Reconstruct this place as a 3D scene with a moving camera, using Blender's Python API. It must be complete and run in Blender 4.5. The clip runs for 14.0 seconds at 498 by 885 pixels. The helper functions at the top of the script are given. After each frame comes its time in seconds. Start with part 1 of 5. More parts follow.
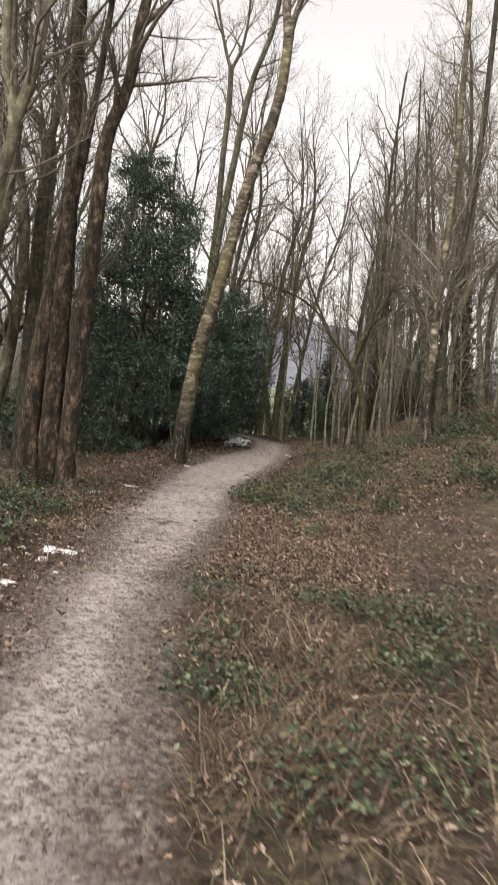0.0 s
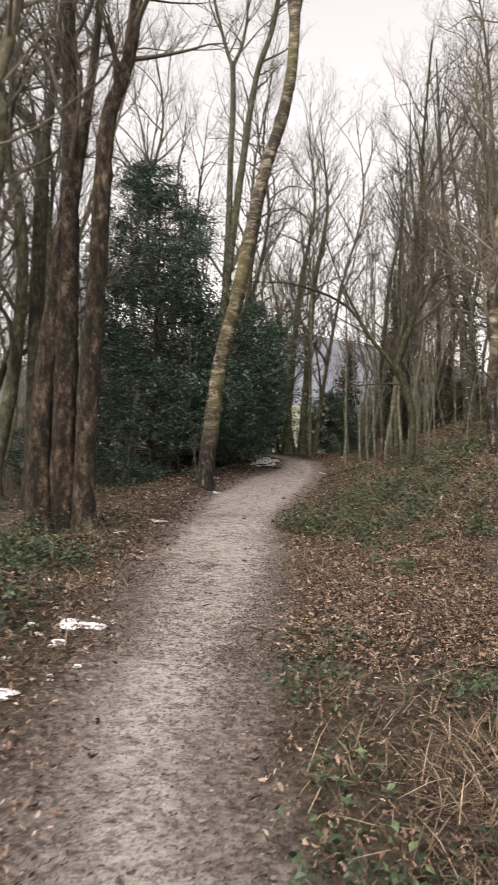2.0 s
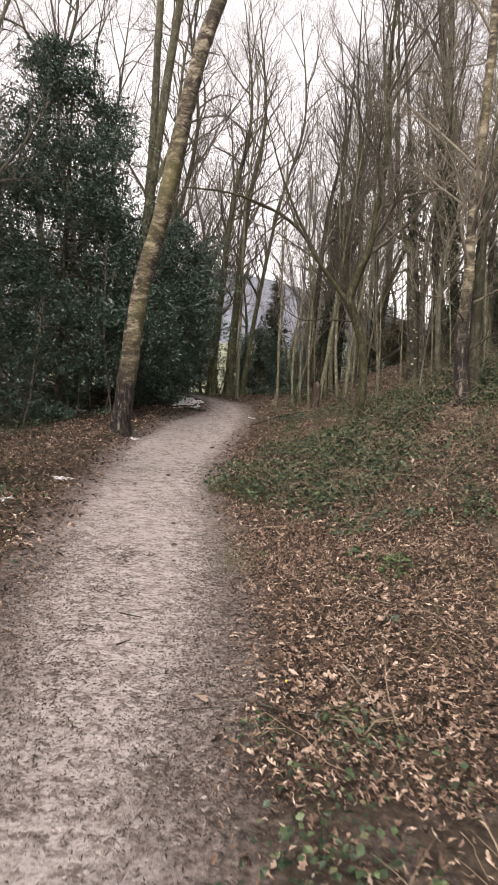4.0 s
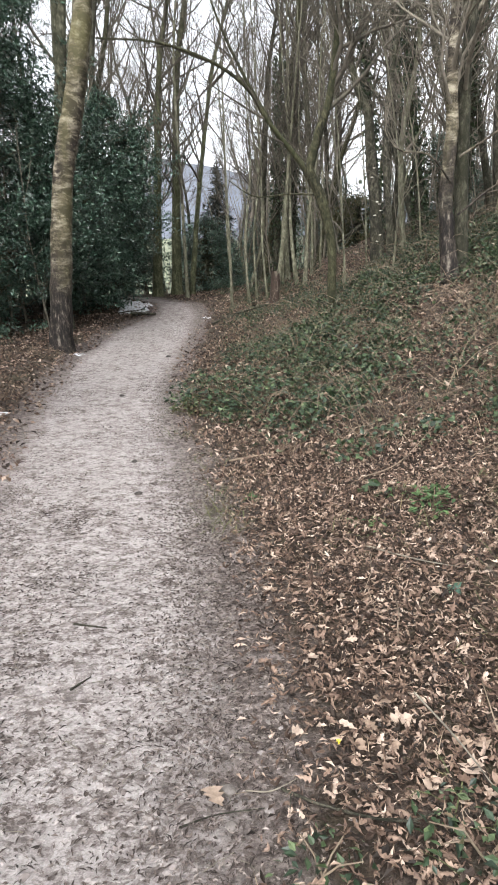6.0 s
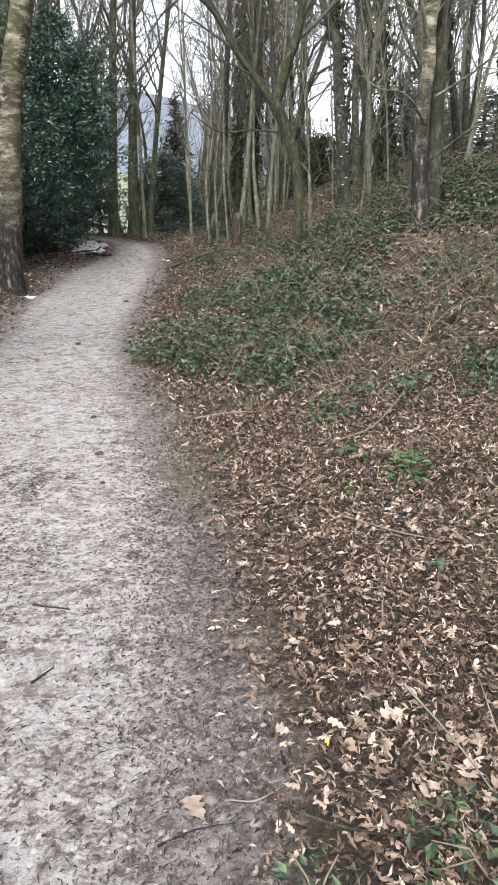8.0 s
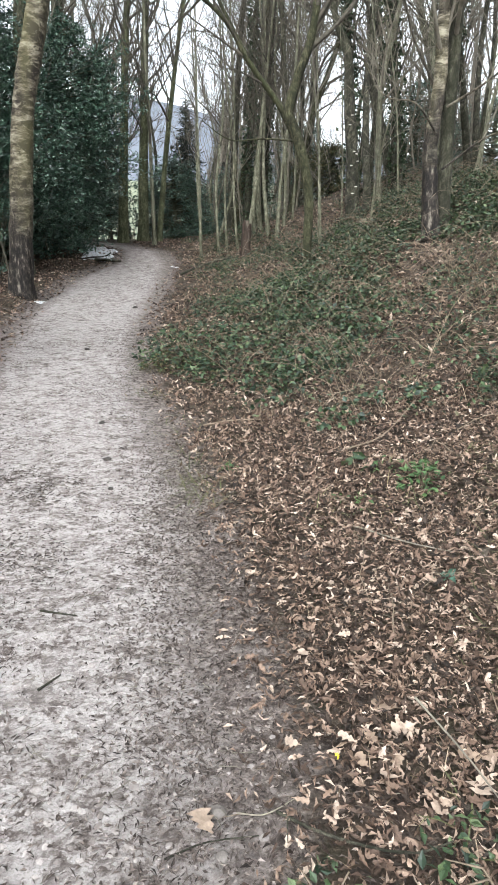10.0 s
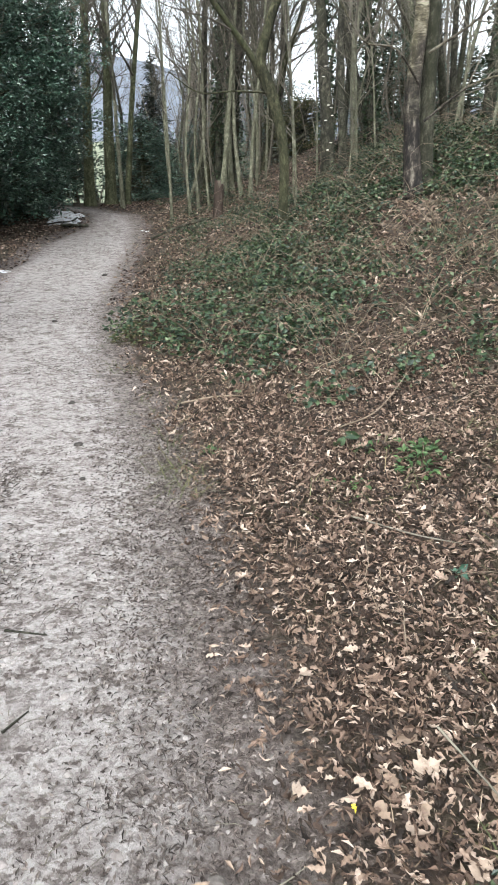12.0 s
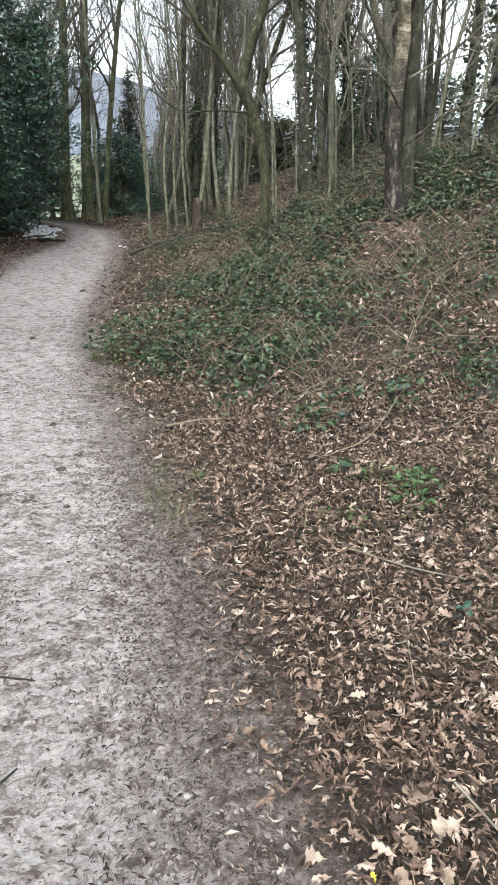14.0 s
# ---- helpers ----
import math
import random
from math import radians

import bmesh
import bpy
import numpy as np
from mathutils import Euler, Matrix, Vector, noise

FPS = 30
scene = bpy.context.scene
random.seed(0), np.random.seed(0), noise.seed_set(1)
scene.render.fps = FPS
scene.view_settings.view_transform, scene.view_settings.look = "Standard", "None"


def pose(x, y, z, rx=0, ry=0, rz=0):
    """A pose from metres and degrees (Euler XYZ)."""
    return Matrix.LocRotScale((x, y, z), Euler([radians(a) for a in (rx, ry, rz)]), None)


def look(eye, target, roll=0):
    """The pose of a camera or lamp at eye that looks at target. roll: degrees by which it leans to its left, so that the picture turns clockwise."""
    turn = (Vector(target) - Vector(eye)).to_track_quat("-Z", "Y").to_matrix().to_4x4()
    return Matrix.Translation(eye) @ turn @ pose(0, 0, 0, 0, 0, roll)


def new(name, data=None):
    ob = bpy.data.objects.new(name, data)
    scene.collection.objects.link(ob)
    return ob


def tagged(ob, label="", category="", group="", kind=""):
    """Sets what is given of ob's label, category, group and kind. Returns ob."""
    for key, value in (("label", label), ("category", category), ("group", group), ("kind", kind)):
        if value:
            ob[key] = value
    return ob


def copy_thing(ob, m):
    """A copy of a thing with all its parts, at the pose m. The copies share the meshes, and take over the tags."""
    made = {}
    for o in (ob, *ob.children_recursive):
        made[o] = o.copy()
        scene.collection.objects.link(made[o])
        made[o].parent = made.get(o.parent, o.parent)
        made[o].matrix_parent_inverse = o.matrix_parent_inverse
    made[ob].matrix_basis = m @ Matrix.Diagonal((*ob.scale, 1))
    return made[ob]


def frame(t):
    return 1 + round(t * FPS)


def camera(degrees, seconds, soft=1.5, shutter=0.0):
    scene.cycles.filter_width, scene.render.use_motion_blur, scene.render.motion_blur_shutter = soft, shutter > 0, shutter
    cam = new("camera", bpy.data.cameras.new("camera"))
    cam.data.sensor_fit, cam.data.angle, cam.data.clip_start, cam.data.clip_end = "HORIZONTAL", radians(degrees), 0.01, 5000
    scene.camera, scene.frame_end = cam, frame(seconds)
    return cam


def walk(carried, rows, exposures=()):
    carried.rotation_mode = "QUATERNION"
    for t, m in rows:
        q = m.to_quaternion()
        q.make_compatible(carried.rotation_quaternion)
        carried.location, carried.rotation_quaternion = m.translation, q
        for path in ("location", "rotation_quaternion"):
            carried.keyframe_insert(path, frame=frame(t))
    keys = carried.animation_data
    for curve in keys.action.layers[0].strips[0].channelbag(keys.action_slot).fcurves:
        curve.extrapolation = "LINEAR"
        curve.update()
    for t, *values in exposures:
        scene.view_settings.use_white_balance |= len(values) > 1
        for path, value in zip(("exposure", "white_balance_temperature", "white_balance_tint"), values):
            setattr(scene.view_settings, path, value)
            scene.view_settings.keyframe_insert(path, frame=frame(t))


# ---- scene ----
# ---- camera and its walk ----
cam = camera(42.0, 14.0, soft=1.5, shutter=0.4)
PATH = [
    (0, (1.554, -4.403, 1.369), (1.236, -2.428, 1.332), 5.3),
    (0.5, (1.251, -3.88, 1.299), (0.866, -1.918, 1.379), 5.7),
    (1, (1.041, -3.379, 1.276), (0.488, -1.458, 1.323), 5.0),
    (1.5, (0.877, -3.14, 1.335), (0.3, -1.225, 1.369), 3.2),
    (2, (0.834, -2.84, 1.306), (0.469, -0.874, 1.33), 1.3),
    (4.5, (0.202, -0.491, 1.401), (0.128, 1.493, 1.158), 2.5),
    (5, (0.147, -0.157, 1.383), (0.093, 1.813, 1.046), -0.2),
    (5.5, (0.138, 0.123, 1.387), (0.145, 2.083, 0.989), -2.2),
    (6, (0.139, 0.336, 1.39), (0.167, 2.28, 0.923), -1.9),
    (6.5, (0.076, 0.473, 1.43), (0.169, 2.389, 0.864), -1.4),
    (7, (0.07, 0.556, 1.422), (0.214, 2.448, 0.79), -0.7),
    (9.5, (0.062, 0.588, 1.423), (0.209, 2.483, 0.802), 0.2),
    (10, (0.051, 0.595, 1.421), (0.19, 2.494, 0.811), 0.3),
    (10.5, (0.028, 0.611, 1.422), (0.174, 2.508, 0.805), 0.5),
    (11, (0.024, 0.668, 1.412), (0.185, 2.549, 0.751), 0.0),
    (11.5, (0.079, 0.828, 1.395), (0.245, 2.692, 0.691), -0.3),
    (12, (0.045, 0.92, 1.406), (0.248, 2.779, 0.695), -0.7),
    (12.5, (-0.027, 1.009, 1.422), (0.262, 2.859, 0.719), -0.6),
    (13, (-0.034, 1.044, 1.432), (0.284, 2.892, 0.735), 0.5),
    (13.5, (-0.033, 1.037, 1.437), (0.263, 2.894, 0.756), 0.7),
    (14, (-0.031, 1.033, 1.436), (0.254, 2.896, 0.767), 0.4),
]
EXPOSURES = [(0.0, 0.2, 7100, 15), (2.0, 0.2, 7100, 16), (4.5, 0.38, 7000, 19), (5.5, 0.52, 6500, 13), (6.5, 0.76, 6150, 10), (9.5, 0.79, 6050, 7), (14.0, 0.7, 6020, 6)]
walk(cam, [(t, look(eye, target, roll)) for t, eye, target, roll in PATH], EXPOSURES)

# ---- overcast sky ----
world = bpy.data.worlds.new("overcast_sky")
scene.world = world
world.use_nodes = True
wn, wl = world.node_tree.nodes, world.node_tree.links
wn.clear()
sky = wn.new("ShaderNodeTexSky")
sky.sky_type, sky.sun_disc = "NISHITA", False
sky.sun_elevation, sky.sun_rotation = radians(48), radians(200)
sky.dust_density, sky.air_density = 4.0, 1.2
grey = wn.new("ShaderNodeHueSaturation")
grey.inputs["Saturation"].default_value, grey.inputs["Value"].default_value = 0.12, 2.35
back = wn.new("ShaderNodeBackground")
back.inputs["Strength"].default_value = 0.13
wout = wn.new("ShaderNodeOutputWorld")
wl.new(sky.outputs["Color"], grey.inputs["Color"])
wl.new(grey.outputs["Color"], back.inputs["Color"])
wl.new(back.outputs["Background"], wout.inputs["Surface"])
sun = new("sun", bpy.data.lights.new("sun", "SUN"))
sun.data.energy, sun.data.angle, sun.data.color = 1.45, radians(28), (1.0, 0.97, 0.93)
sun.matrix_world = look((0, 0, 30), (6.0, 14.0, 8.0))


# ---- materials ----
class Nodes:
    """A short hand for building a node material."""

    def __init__(self, name, rough=0.85):
        self.mat = bpy.data.materials.new(name)
        self.mat.use_nodes = True
        self.t = self.mat.node_tree
        self.bsdf = self.t.nodes["Principled BSDF"]
        self.bsdf.inputs["Roughness"].default_value = rough
        self.bsdf.inputs["Specular IOR Level"].default_value = 0.25

    def add(self, kind, **inputs):
        n = self.t.nodes.new(kind)
        for key, value in inputs.items():
            n.inputs[key.replace("_", " ")].default_value = value
        return n

    def link(self, a, b):
        self.t.links.new(a, b)

    def coords(self, scale=(1, 1, 1)):
        tc = self.add("ShaderNodeTexCoord")
        mp = self.add("ShaderNodeMapping")
        mp.inputs["Scale"].default_value = scale
        self.link(tc.outputs["Object"], mp.inputs["Vector"])
        return mp.outputs["Vector"]

    def noise(self, scale, detail=4.0, rough=0.6, stretch=(1, 1, 1), distort=0.0):
        n = self.add("ShaderNodeTexNoise", Scale=scale, Detail=detail, Roughness=rough, Distortion=distort)
        self.link(self.coords(stretch), n.inputs["Vector"])
        return n.outputs["Fac"]

    def ramp(self, fac, *stops):
        r = self.add("ShaderNodeValToRGB")
        els = r.color_ramp.elements
        while len(els) < len(stops):
            els.new(0.5)
        for el, (at, col) in zip(els, stops):
            el.position, el.color = at, (*col, 1) if len(col) == 3 else col
        self.link(fac, r.inputs["Fac"])
        return r.outputs["Color"]

    def step(self, fac, low, high):
        m = self.add("ShaderNodeMapRange")
        m.inputs["From Min"].default_value, m.inputs["From Max"].default_value = low, high
        self.link(fac, m.inputs["Value"])
        return m.outputs["Result"]

    def mix(self, fac, a, b, how="MIX"):
        m = self.add("ShaderNodeMix")
        m.data_type, m.blend_type = "RGBA", how
        for sock, val in ((m.inputs[0], fac), (m.inputs[6], a), (m.inputs[7], b)):
            if isinstance(val, (int, float)):
                sock.default_value = val
            elif isinstance(val, tuple):
                sock.default_value = (*val, 1)
            else:
                self.link(val, sock)
        return m.outputs[2]

    def math(self, how, a, b):
        m = self.add("ShaderNodeMath")
        m.operation = how
        for sock, val in ((m.inputs[0], a), (m.inputs[1], b)):
            if isinstance(val, (int, float)):
                sock.default_value = val
            else:
                self.link(val, sock)
        return m.outputs[0]

    def island(self):
        return self.add("ShaderNodeNewGeometry").outputs["Random Per Island"]

    def thing(self):
        return self.add("ShaderNodeObjectInfo").outputs["Random"]

    def finish(self, colour, height=None, strength=0.5, distance=0.02):
        if isinstance(colour, tuple):
            self.bsdf.inputs["Base Color"].default_value = (*colour, 1)
        else:
            self.link(colour, self.bsdf.inputs["Base Color"])
        if height is not None:
            b = self.add("ShaderNodeBump", Strength=strength, Distance=distance)
            self.link(height, b.inputs["Height"])
            self.link(b.outputs["Normal"], self.bsdf.inputs["Normal"])
        return self.mat


def bark(name, dark, mid, light, green=0.0, grain=18.0, relief=0.7):
    """Rough bark: grain along the stem, blotches, and algae where it is damp."""
    n = Nodes(name, 0.9)
    fine = n.noise(grain, 10, 0.8, (1, 1, 0.4), 0.3)
    blot = n.noise(4.5, 8, 0.75, (1, 1, 0.75), 0.5)
    col = n.ramp(fine, (0.40, dark), (0.5, mid), (0.62, light))
    col = n.mix(n.step(blot, 0.42, 0.62), n.mix(0.85, col, dark), col)
    moss = n.noise(1.1, 5, 0.65, (1, 1, 0.5), 0.6)
    col = n.mix(n.math("MULTIPLY", n.step(moss, 0.38, 0.68), green), col, (0.05, 0.055, 0.022))
    return n.finish(col, n.math("ADD", fine, blot), relief, 0.05)


def birch_bark():
    """Silver birch: pale skin in rings, dark cracked diamonds, a rough dark foot."""
    n = Nodes("birch_bark", 0.8)
    rings = n.noise(3.0, 9, 0.78, (1.0, 1.0, 2.6), 0.35)
    skin = n.ramp(rings, (0.43, (0.022, 0.018, 0.013)), (0.51, (0.10, 0.083, 0.058)), (0.62, (0.33, 0.295, 0.225)))
    scars = n.noise(3.2, 8, 0.75, (1.2, 1.2, 1.6), 0.4)
    skin = n.mix(n.step(scars, 0.52, 0.57), skin, (0.028, 0.022, 0.017))
    green = n.noise(1.4, 3, 0.6, (1, 1, 0.35))
    skin = n.mix(n.math("MULTIPLY", n.step(green, 0.45, 0.7), 0.55), skin, (0.16, 0.15, 0.06))
    sep = n.add("ShaderNodeSeparateXYZ")
    n.link(n.coords(), sep.inputs[0])
    foot = n.math("ADD", n.step(sep.outputs["Z"], 3.2, 0.1), n.math("MULTIPLY", n.noise(3, 4, 0.7), 0.9))
    skin = n.mix(n.step(foot, 0.85, 1.25), skin, n.ramp(n.noise(16, 5, 0.7, (1, 1, 0.3)), (0.45, (0.010, 0.008, 0.007)), (0.56, (0.036, 0.029, 0.023)), (0.68, (0.20, 0.175, 0.14))))
    return n.finish(skin, n.math("ADD", rings, scars), 0.6, 0.03)


def leafy(name, stops, rough=0.6, grain=60.0, by_thing=False, gloss=0.25):
    """Leaves, each in its own shade."""
    n = Nodes(name, rough)
    n.bsdf.inputs["Specular IOR Level"].default_value = gloss
    pick = n.thing() if by_thing else n.island()
    col = n.ramp(pick, *stops)
    col = n.mix(0.6, col, n.ramp(n.noise(grain, 5, 0.7), (0.32, (0.25, 0.22, 0.2)), (0.66, (1.3, 1.3, 1.3))), "MULTIPLY")
    return n.finish(col)


def ground_material():
    """Forest soil under leaf mould, worn to pale clay where people walk."""
    n = Nodes("forest_soil", 0.95)
    worn = n.add("ShaderNodeAttribute")
    worn.attribute_name = "worn"
    edge = n.math("ADD", worn.outputs["Fac"], n.math("MULTIPLY", n.math("SUBTRACT", n.noise(4.5, 8, 0.72, (1, 1, 1), 0.5), 0.5), 1.0))
    big, fine, crumb = n.noise(1.6, 5, 0.6), n.noise(24, 6, 0.75), n.noise(55, 8, 0.75, (1, 1.3, 1), 0.2)
    clods = n.noise(7.5, 12, 0.78, (1, 1.2, 1), 0.25)
    shift = n.add("ShaderNodeVectorMath")
    shift.operation = "ADD"
    swirl = n.add("ShaderNodeTexNoise", Scale=14.0, Detail=4.0, Roughness=0.7)
    n.link(n.coords(), swirl.inputs["Vector"])
    small = n.add("ShaderNodeVectorMath")
    small.operation = "SCALE"
    small.inputs["Scale"].default_value = 0.09
    n.link(swirl.outputs["Color"], small.inputs[0])
    n.link(n.coords((1, 1.25, 1)), shift.inputs[0])
    n.link(small.outputs[0], shift.inputs[1])
    lumps = []
    for scale in (26.0, 70.0):
        cell = n.add("ShaderNodeTexVoronoi", Scale=scale)
        n.link(shift.outputs[0], cell.inputs["Vector"])
        split = n.add("ShaderNodeSeparateColor")
        n.link(cell.outputs["Color"], split.inputs[0])
        lumps.append(split.outputs[0])
    lump = n.math("ADD", n.math("MULTIPLY", lumps[0], 0.5), n.math("MULTIPLY", lumps[1], 0.5))
    clods = n.math("ADD", n.math("MULTIPLY", clods, 0.72), n.math("MULTIPLY", lump, 0.28))
    litter = n.ramp(fine, (0.32, (0.012, 0.009, 0.007)), (0.5, (0.05, 0.035, 0.026)), (0.64, (0.10, 0.07, 0.052)), (0.78, (0.20, 0.15, 0.115)))
    mould = n.mix(n.step(big, 0.4, 0.65), litter, n.mix(0.55, litter, (0.06, 0.055, 0.028)))
    clay = n.ramp(clods, (0.36, (0.085, 0.068, 0.059)), (0.43, (0.19, 0.162, 0.147)), (0.48, (0.30, 0.266, 0.248)), (0.58, (0.43, 0.392, 0.37)))
    clay = n.mix(n.step(crumb, 0.52, 0.58), clay, n.mix(0.5, clay, (0.07, 0.052, 0.043)))
    clay = n.mix(n.math("MULTIPLY", n.step(big, 0.48, 0.7), 0.45), clay, (0.38, 0.342, 0.322))
    rim = n.ramp(fine, (0.36, (0.045, 0.035, 0.030)), (0.48, (0.125, 0.102, 0.09)), (0.62, (0.26, 0.22, 0.20)))
    col = n.mix(n.step(edge, 0.0, 0.3), mould, rim)
    col = n.mix(n.step(edge, 0.42, 0.84), col, clay)
    return n.finish(col, n.math("ADD", n.math("MULTIPLY", clods, 1.2), n.math("MULTIPLY", crumb, 0.5)), 1.0, 0.03)


def snow_material():
    n = Nodes("old_snow", 0.6)
    lump = n.noise(30, 5, 0.65)
    col = n.mix(n.step(n.noise(16, 6, 0.75), 0.51, 0.58), (0.60, 0.61, 0.63), (0.16, 0.12, 0.09))
    return n.finish(col, lump, 0.6, 0.02)


def plain_grain(name, dark, light, scale=20.0, stretch=(1, 1, 1), rough=0.85, relief=0.4):
    n = Nodes(name, rough)
    g = n.noise(scale, 5, 0.7, stretch)
    return n.finish(n.ramp(g, (0.3, dark), (0.7, light)), g, relief, 0.01)


M_GROUND = ground_material()
M_SNOW = snow_material()
M_BIRCH = birch_bark()
M_OAK = bark("oak_bark", (0.010, 0.008, 0.006), (0.062, 0.044, 0.031), (0.29, 0.215, 0.158), 0.12, 9, 1.0)
M_GREY = bark("grey_bark", (0.030, 0.030, 0.019), (0.115, 0.110, 0.076), (0.27, 0.255, 0.185), 0.4)
M_PALE = bark("pale_bark", (0.07, 0.064, 0.045), (0.21, 0.19, 0.13), (0.42, 0.385, 0.28), 0.45, 7, 0.5)
M_DARK = bark("dark_bark", (0.014, 0.013, 0.010), (0.065, 0.060, 0.044), (0.17, 0.155, 0.115), 0.4)
M_MOSSY = bark("mossy_bark", (0.012, 0.012, 0.007), (0.058, 0.054, 0.030), (0.15, 0.137, 0.08), 0.6, 24)
M_LICHEN = bark("lichened_bark", (0.03, 0.033, 0.016), (0.12, 0.122, 0.068), (0.24, 0.24, 0.15), 0.35)
M_POLE = bark("coppice_bark", (0.08, 0.078, 0.052), (0.22, 0.21, 0.15), (0.38, 0.365, 0.27), 0.35)
M_TWIG = plain_grain("twig_bark", (0.035, 0.031, 0.024), (0.12, 0.105, 0.08), 9)
M_TWIG_BROWN = plain_grain("brown_twig_bark", (0.075, 0.066, 0.05), (0.21, 0.185, 0.145), 9)
M_CANE = plain_grain("dry_cane", (0.06, 0.045, 0.031), (0.27, 0.21, 0.15), 5)
# the palest holly stops imitate sky gleam on glossy leaves
M_HOLLY = leafy("holly_leaf", ((0.0, (0.011, 0.030, 0.019)), (0.5, (0.030, 0.070, 0.043)), (0.85, (0.085, 0.15, 0.10)), (1.0, (0.17, 0.235, 0.175))), 0.32, gloss=0.55)
M_IVY = leafy("ivy_leaf", ((0.0, (0.012, 0.022, 0.010)), (0.6, (0.03, 0.05, 0.022)), (1.0, (0.06, 0.08, 0.035))), 0.5)
M_CONIFER = leafy("conifer_needles", ((0.0, (0.008, 0.014, 0.009)), (1.0, (0.026, 0.036, 0.022))), 0.7)
# the pale 0.95 stop paints the highlight of upturned leaves; 1.0 is russet
M_BRAMBLE = leafy("bramble_leaf", ((0.0, (0.008, 0.018, 0.008)), (0.5, (0.022, 0.042, 0.017)), (0.8, (0.048, 0.075, 0.030)), (0.95, (0.095, 0.125, 0.058)), (1.0, (0.10, 0.06, 0.038))), 0.45, gloss=0.35)
M_FERN = leafy("fresh_green_leaf", ((0.0, (0.03, 0.06, 0.022)), (1.0, (0.08, 0.13, 0.045))), 0.5)
M_GRASS = leafy("grass_blade", ((0.0, (0.05, 0.058, 0.022)), (0.6, (0.10, 0.105, 0.045)), (1.0, (0.19, 0.155, 0.085))), 0.7)
M_STRAW = leafy("dead_bracken_straw", ((0.0, (0.035, 0.024, 0.017)), (0.5, (0.095, 0.068, 0.046)), (0.85, (0.17, 0.128, 0.088)), (1.0, (0.32, 0.255, 0.18))), 0.8)
M_LITTER = leafy("fallen_leaf", ((0.0, (0.014, 0.010, 0.007)), (0.3, (0.05, 0.033, 0.024)), (0.58, (0.135, 0.090, 0.065)), (0.83, (0.25, 0.178, 0.132)), (1.0, (0.46, 0.37, 0.295))), 0.7, 45)
M_PALELEAF = leafy("pale_fallen_leaf", ((0.0, (0.22, 0.16, 0.115)), (1.0, (0.34, 0.265, 0.205))), 0.7, 30, True)
M_CRUMB = leafy("trodden_crumb", ((0.0, (0.03, 0.023, 0.019)), (0.45, (0.09, 0.071, 0.061)), (0.75, (0.16, 0.132, 0.115)), (1.0, (0.27, 0.235, 0.21))), 0.9)
M_SPLINTER = leafy("dark_splinter", ((0.0, (0.025, 0.020, 0.017)), (0.6, (0.08, 0.064, 0.055)), (1.0, (0.17, 0.142, 0.125))), 0.9)
M_CLAYSTONE = leafy("clay_covered_stone", ((0.0, (0.12, 0.10, 0.09)), (1.0, (0.30, 0.27, 0.25))), 0.9)
M_STONE = plain_grain("grey_stone", (0.07, 0.06, 0.052), (0.17, 0.15, 0.135), 30)
M_DARKSTONE = plain_grain("dark_stone", (0.025, 0.022, 0.02), (0.07, 0.06, 0.052), 30)
M_WOOD = plain_grain("rotten_wood", (0.04, 0.032, 0.024), (0.13, 0.105, 0.08), 16, (1, 1, 0.3))
M_REDWOOD = plain_grain("red_brown_rot", (0.022, 0.016, 0.012), (0.065, 0.045, 0.034), 14, (1, 1, 0.3))
M_FUNGUS = plain_grain("pale_fungus", (0.55, 0.50, 0.42), (0.75, 0.70, 0.62), 40)
M_YELLOW = plain_grain("yellow_petal", (0.62, 0.48, 0.03), (0.75, 0.62, 0.06), 40)
# aerial haze over the valley is painted into the hill's blue-grey colour
M_HILL = plain_grain("haze_tinted_hill_wood", (0.10, 0.112, 0.135), (0.15, 0.162, 0.185), 0.03, (1, 1, 1), 1.0, 0.0)
# meadow green, greyed in the base colour to stand for distance haze
M_MEADOW = plain_grain("pale_meadow", (0.10, 0.115, 0.075), (0.19, 0.205, 0.14), 0.06, (1, 1, 1), 1.0, 0.0)


# ---- mesh helpers ----
def mesh_of(name, verts, faces, material, smooth=True):
    """A mesh from arrays of places and of faces, all of one corner count."""
    verts, faces = np.asarray(verts, dtype=np.float32), np.asarray(faces, dtype=np.int32)
    me = bpy.data.meshes.new(name)
    k = faces.shape[1]
    me.vertices.add(len(verts))
    me.vertices.foreach_set("co", verts.ravel())
    me.loops.add(faces.size)
    me.loops.foreach_set("vertex_index", faces.ravel())
    me.polygons.add(len(faces))
    me.polygons.foreach_set("loop_start", np.arange(len(faces), dtype=np.int32) * k)
    me.polygons.foreach_set("use_smooth", np.full(len(faces), smooth))
    me.materials.append(material)
    me.update(calc_edges=True)
    me.validate()
    return me


def part(name, shape, material, parent, label="", smooth=True):
    """Links arrays (places, faces) as one mesh object under a thing or a part."""
    ob = new(name, mesh_of(name, shape[0], shape[1], material, smooth))
    ob.parent = parent
    return tagged(ob, label)


def base(name, place, label, category, group=""):
    ob = new(name)
    ob.location = place
    ob.empty_display_size = 0.2
    return tagged(ob, label, category, group)


def solid(name, shape, material, label, category, group="", kind="", place=(0, 0, 0), smooth=True):
    ob = new(name, mesh_of(name, shape[0], shape[1], material, smooth))
    ob.location = place
    return tagged(ob, label, category, group, kind)


def join(shapes):
    vs, fs, at = [], [], 0
    for v, f in shapes:
        vs.append(v)
        fs.append(np.asarray(f) + at)
        at += len(v)
    return np.concatenate(vs), np.concatenate(fs)


